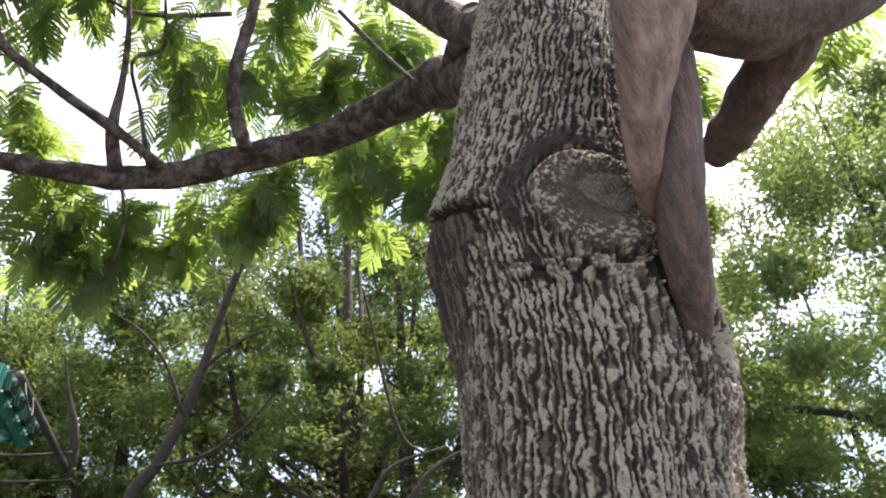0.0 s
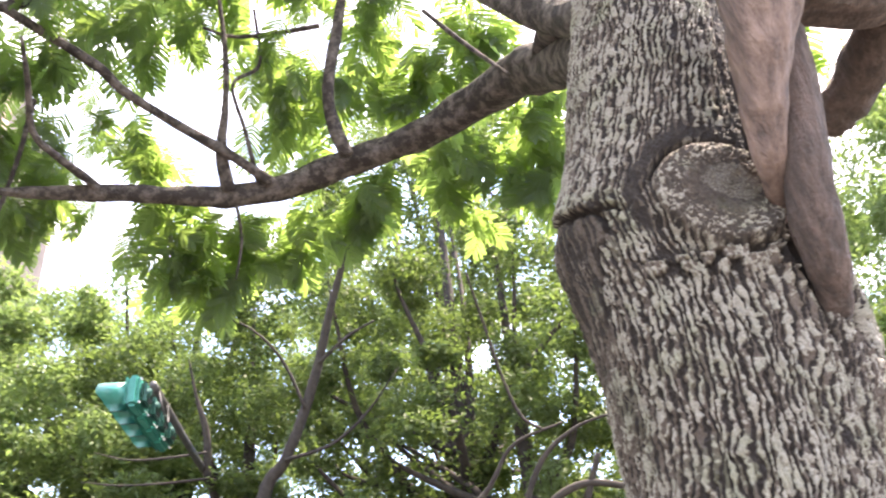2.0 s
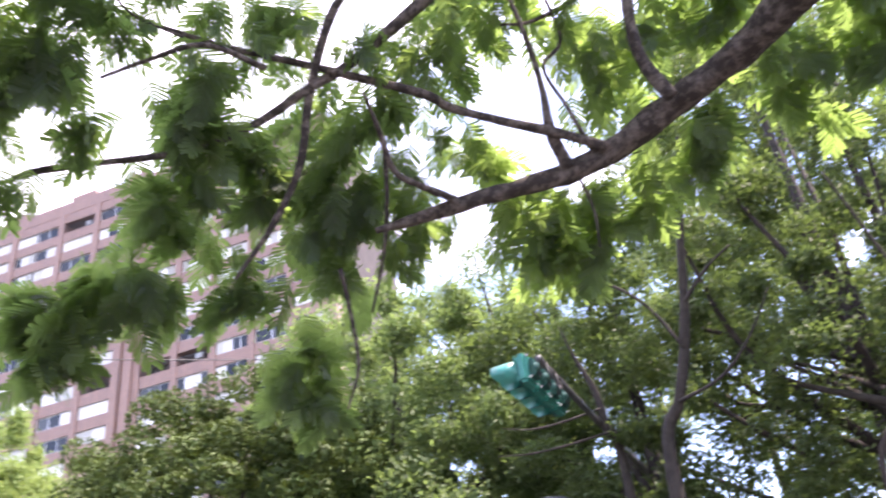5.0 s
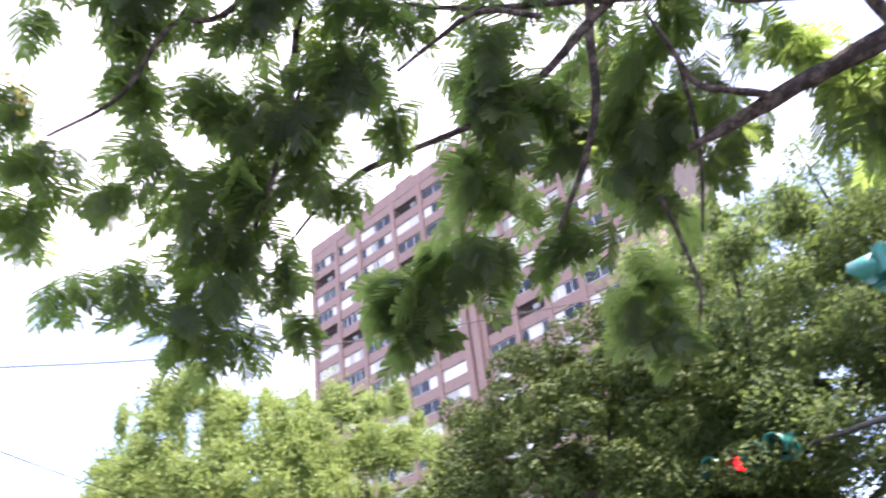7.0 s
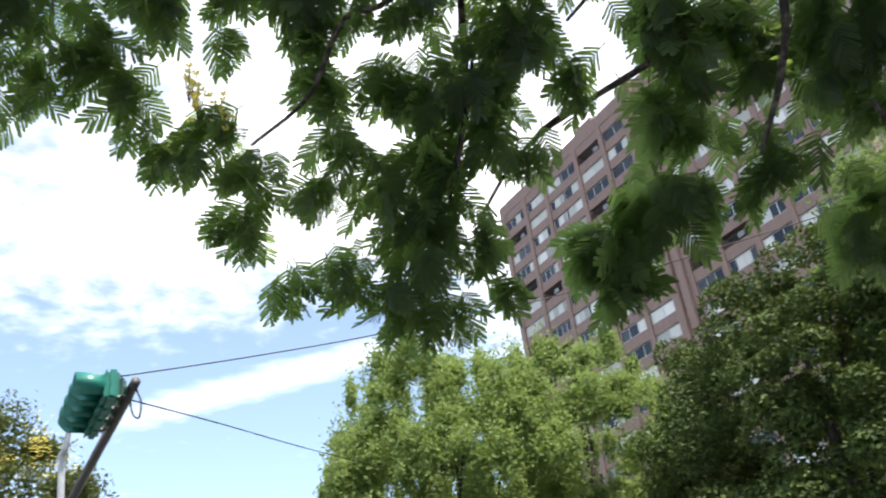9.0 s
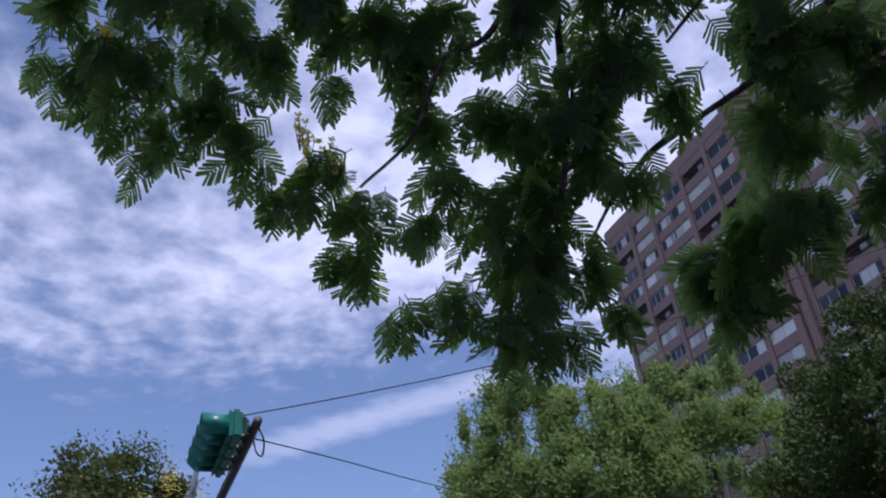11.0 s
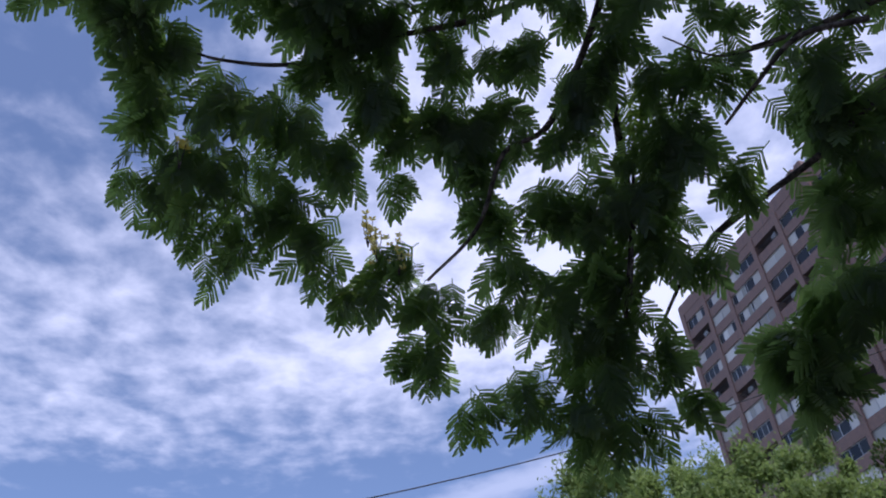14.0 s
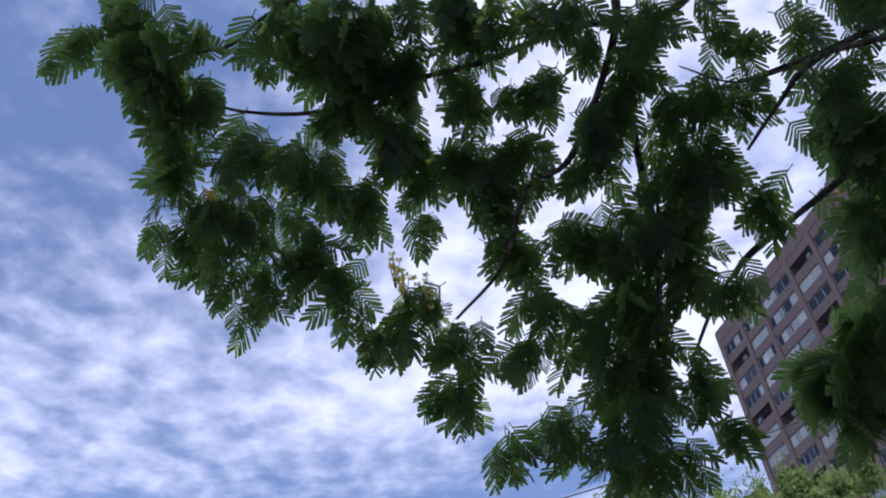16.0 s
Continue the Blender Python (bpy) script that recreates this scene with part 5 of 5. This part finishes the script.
def signal(name, label, m, lamps, lit, hand, arm_len, arm_r, arm_mat, pole_drop, sag=0.0, tail=0.25):
    """A row of lamps side by side along +x, facing -y, clamped before a mast arm that runs on along +x to its pole (hand -1: mirrored)."""
    top = thing(name, label, "traffic signal", m, "traffic signals")
    gap = 0.40
    for k in range(lamps):
        bm = bmesh.new()
        box(bm, (k * gap - gap / 2 + 0.004, 0.0, -0.20), (k * gap + gap / 2 - 0.004, 0.15, 0.20), 0.04)
        box(bm, (k * gap - gap / 2 + 0.02, -0.02, -0.185), (k * gap + gap / 2 - 0.02, 0.0, 0.185), 0.008)
        body = part("lamp_housing", bm_mesh("lamp_housing", bm, TEAL), top)
        bm = bmesh.new()
        box(bm, (k * gap - 0.14, 0.15, -0.15), (k * gap + 0.14, 0.22, 0.15), 0.035)
        bmesh.ops.create_cone(bm, cap_ends=True, segments=18, radius1=0.085, radius2=0.075, depth=0.05, matrix=Matrix.Translation((k * gap, 0.235, 0.0)) @ Euler((-math.pi / 2, 0, 0)).to_matrix().to_4x4())
        part("rear_cover", bm_mesh("rear_cover", bm, SHADED_TEAL), body, "teal rear cover in a shaded tone")
        for sx, sz in itertools.product((-0.15, 0.15), (-0.15, 0.15)):
            bm = bmesh.new()
            box(bm, (k * gap + sx - 0.014, 0.148, sz - 0.014), (k * gap + sx + 0.014, 0.172, sz + 0.014), 0.004)
            part("bolt", bm_mesh("bolt", bm, PALE_STEEL), body, "pale steel bolt")
        v, f = hood(0.36, 0.175)
        part("visor", mesh_of("visor", v, f, [TEAL], True), body, m=pose(k * gap, 0, 0))
        bm = bmesh.new()
        bmesh.ops.create_uvsphere(bm, u_segments=20, v_segments=10, radius=0.15)
        for vert in bm.verts:
            vert.co.y = vert.co.y * 0.22
        part("lens", bm_mesh("lens", bm, LENS_RED if k == lit else LENS_OFF, True), body, m=pose(k * gap, -0.006, 0))
        bm = bmesh.new()
        box(bm, (k * gap - 0.03, 0.215, -0.03), (k * gap + 0.03, 0.28, 0.03), 0.01)
        box(bm, (k * gap - 0.05, 0.235, -0.11), (k * gap + 0.05, 0.255, 0.11), 0.006)
        part("clamp", bm_mesh("clamp", bm, STEEL), top)
    x1 = lamps * gap + arm_len
    v, f = tube([(-tail, 0.33, 0.02, arm_r * 0.8), (lamps * gap * 0.5, 0.33, 0.0, arm_r * 0.9), (lamps * gap + arm_len * 0.4, 0.33, -0.02 - sag * 0.3, arm_r), (x1 - 0.5, 0.33, -0.05 - sag, arm_r * 1.2), (x1, 0.33, -0.4 - sag, arm_r * 1.4)], 14, 6)
    part("mast_arm", mesh_of("mast_arm", v, f, arm_mat, True), top)
    v, f = tube([(x1, 0.33, -0.2 - sag, arm_r * 1.5), (x1, 0.33, -pole_drop * 0.5, arm_r * 1.7), (x1, 0.33, -pole_drop, arm_r * 2.0)], 14, 4)
    part("pole", mesh_of("pole", v, f, arm_mat, True), top)
    v, f = tube([(-0.1, 0.37, -0.02, 0.012), (-0.16, 0.43, -0.22, 0.012), (0.05, 0.45, -0.34, 0.012), (0.25, 0.41, -0.22, 0.012), (0.3, 0.37, -0.02, 0.012)], 6, 6)
    part("cable_loop", mesh_of("cable_loop", v, f, CABLE, True), top)
    if hand < 0:
        for ob in top.children_recursive:
            ob.data.transform(Matrix.Diagonal((-1, 1, 1, 1)))
            ob.data.flip_normals()
            ob.location.x *= -1
    return top


signal("traffic_signal", "teal traffic signal with tunnel visors on a dark mast arm", pose(-5.22, 8.43, 6.14, 0, 0, 282.8), 4, -1, -1, 5.5, 0.055, STEEL, 6.1)
signal("traffic_signal", "teal traffic signal with tunnel visors against the sky", pose(-10.79, -2.24, 6.01, 0, 0, 17.0), 4, -1, -1, 6.5, 0.075, STEEL, 6.6)
signal("traffic_signal", "dark teal traffic signal showing a red light", pose(-10.15, 10.20, 5.35, 0, 0, 10.0), 4, 1, 1, 2.6, 0.045, STEEL, 5.3)

# ---------------------------------------------------------------- street lamp, cables
street_lamp = thing("street_lamp", "pale galvanised street lamp with a slim curved arm", "street lamp", pose(0, 0, 0))
v, f = tube([(-18.99, -3.63, 0.98, 0.090), (-18.21, -4.07, 6.84, 0.070), (-17.95, -4.03, 7.68, 0.060), (-17.81, -3.95, 8.15, 0.050)], 10, 6)
part("pole", mesh_of("pole", v, f, PALE_STEEL, True), street_lamp)
v, f = tube([(-17.80, -3.91, 8.20, 0.050), (-17.77, -4.03, 8.21, 0.100), (-17.74, -4.20, 8.19, 0.060)], 10, 5)
part("lamp_head", mesh_of("lamp_head", v, f, PALE_STEEL, True), street_lamp)


def cable(label, points):
    v, f = tube(points, 6, 10)
    tagged(new("overhead_cable", mesh_of("overhead_cable", v, f, CABLE, True)), label, "cable", "overhead cables")


cable("thin black cable strung from the signal across the sky", [(-12.31, -2.34, 6.80, 0.012), (-13.06, -0.46, 7.40, 0.012), (-13.64, 1.89, 8.06, 0.012), (-13.81, 5.54, 8.92, 0.012), (-11.90, 11.95, 10.08, 0.012), (-8.36, 18.90, 10.98, 0.012)])
cable("thin black cable running down into the lime tree", [(-12.45, -2.18, 6.51, 0.012), (-15.32, -0.94, 7.11, 0.012), (-19.25, 0.99, 7.81, 0.012), (-23.75, 5.29, 8.00, 0.012)])
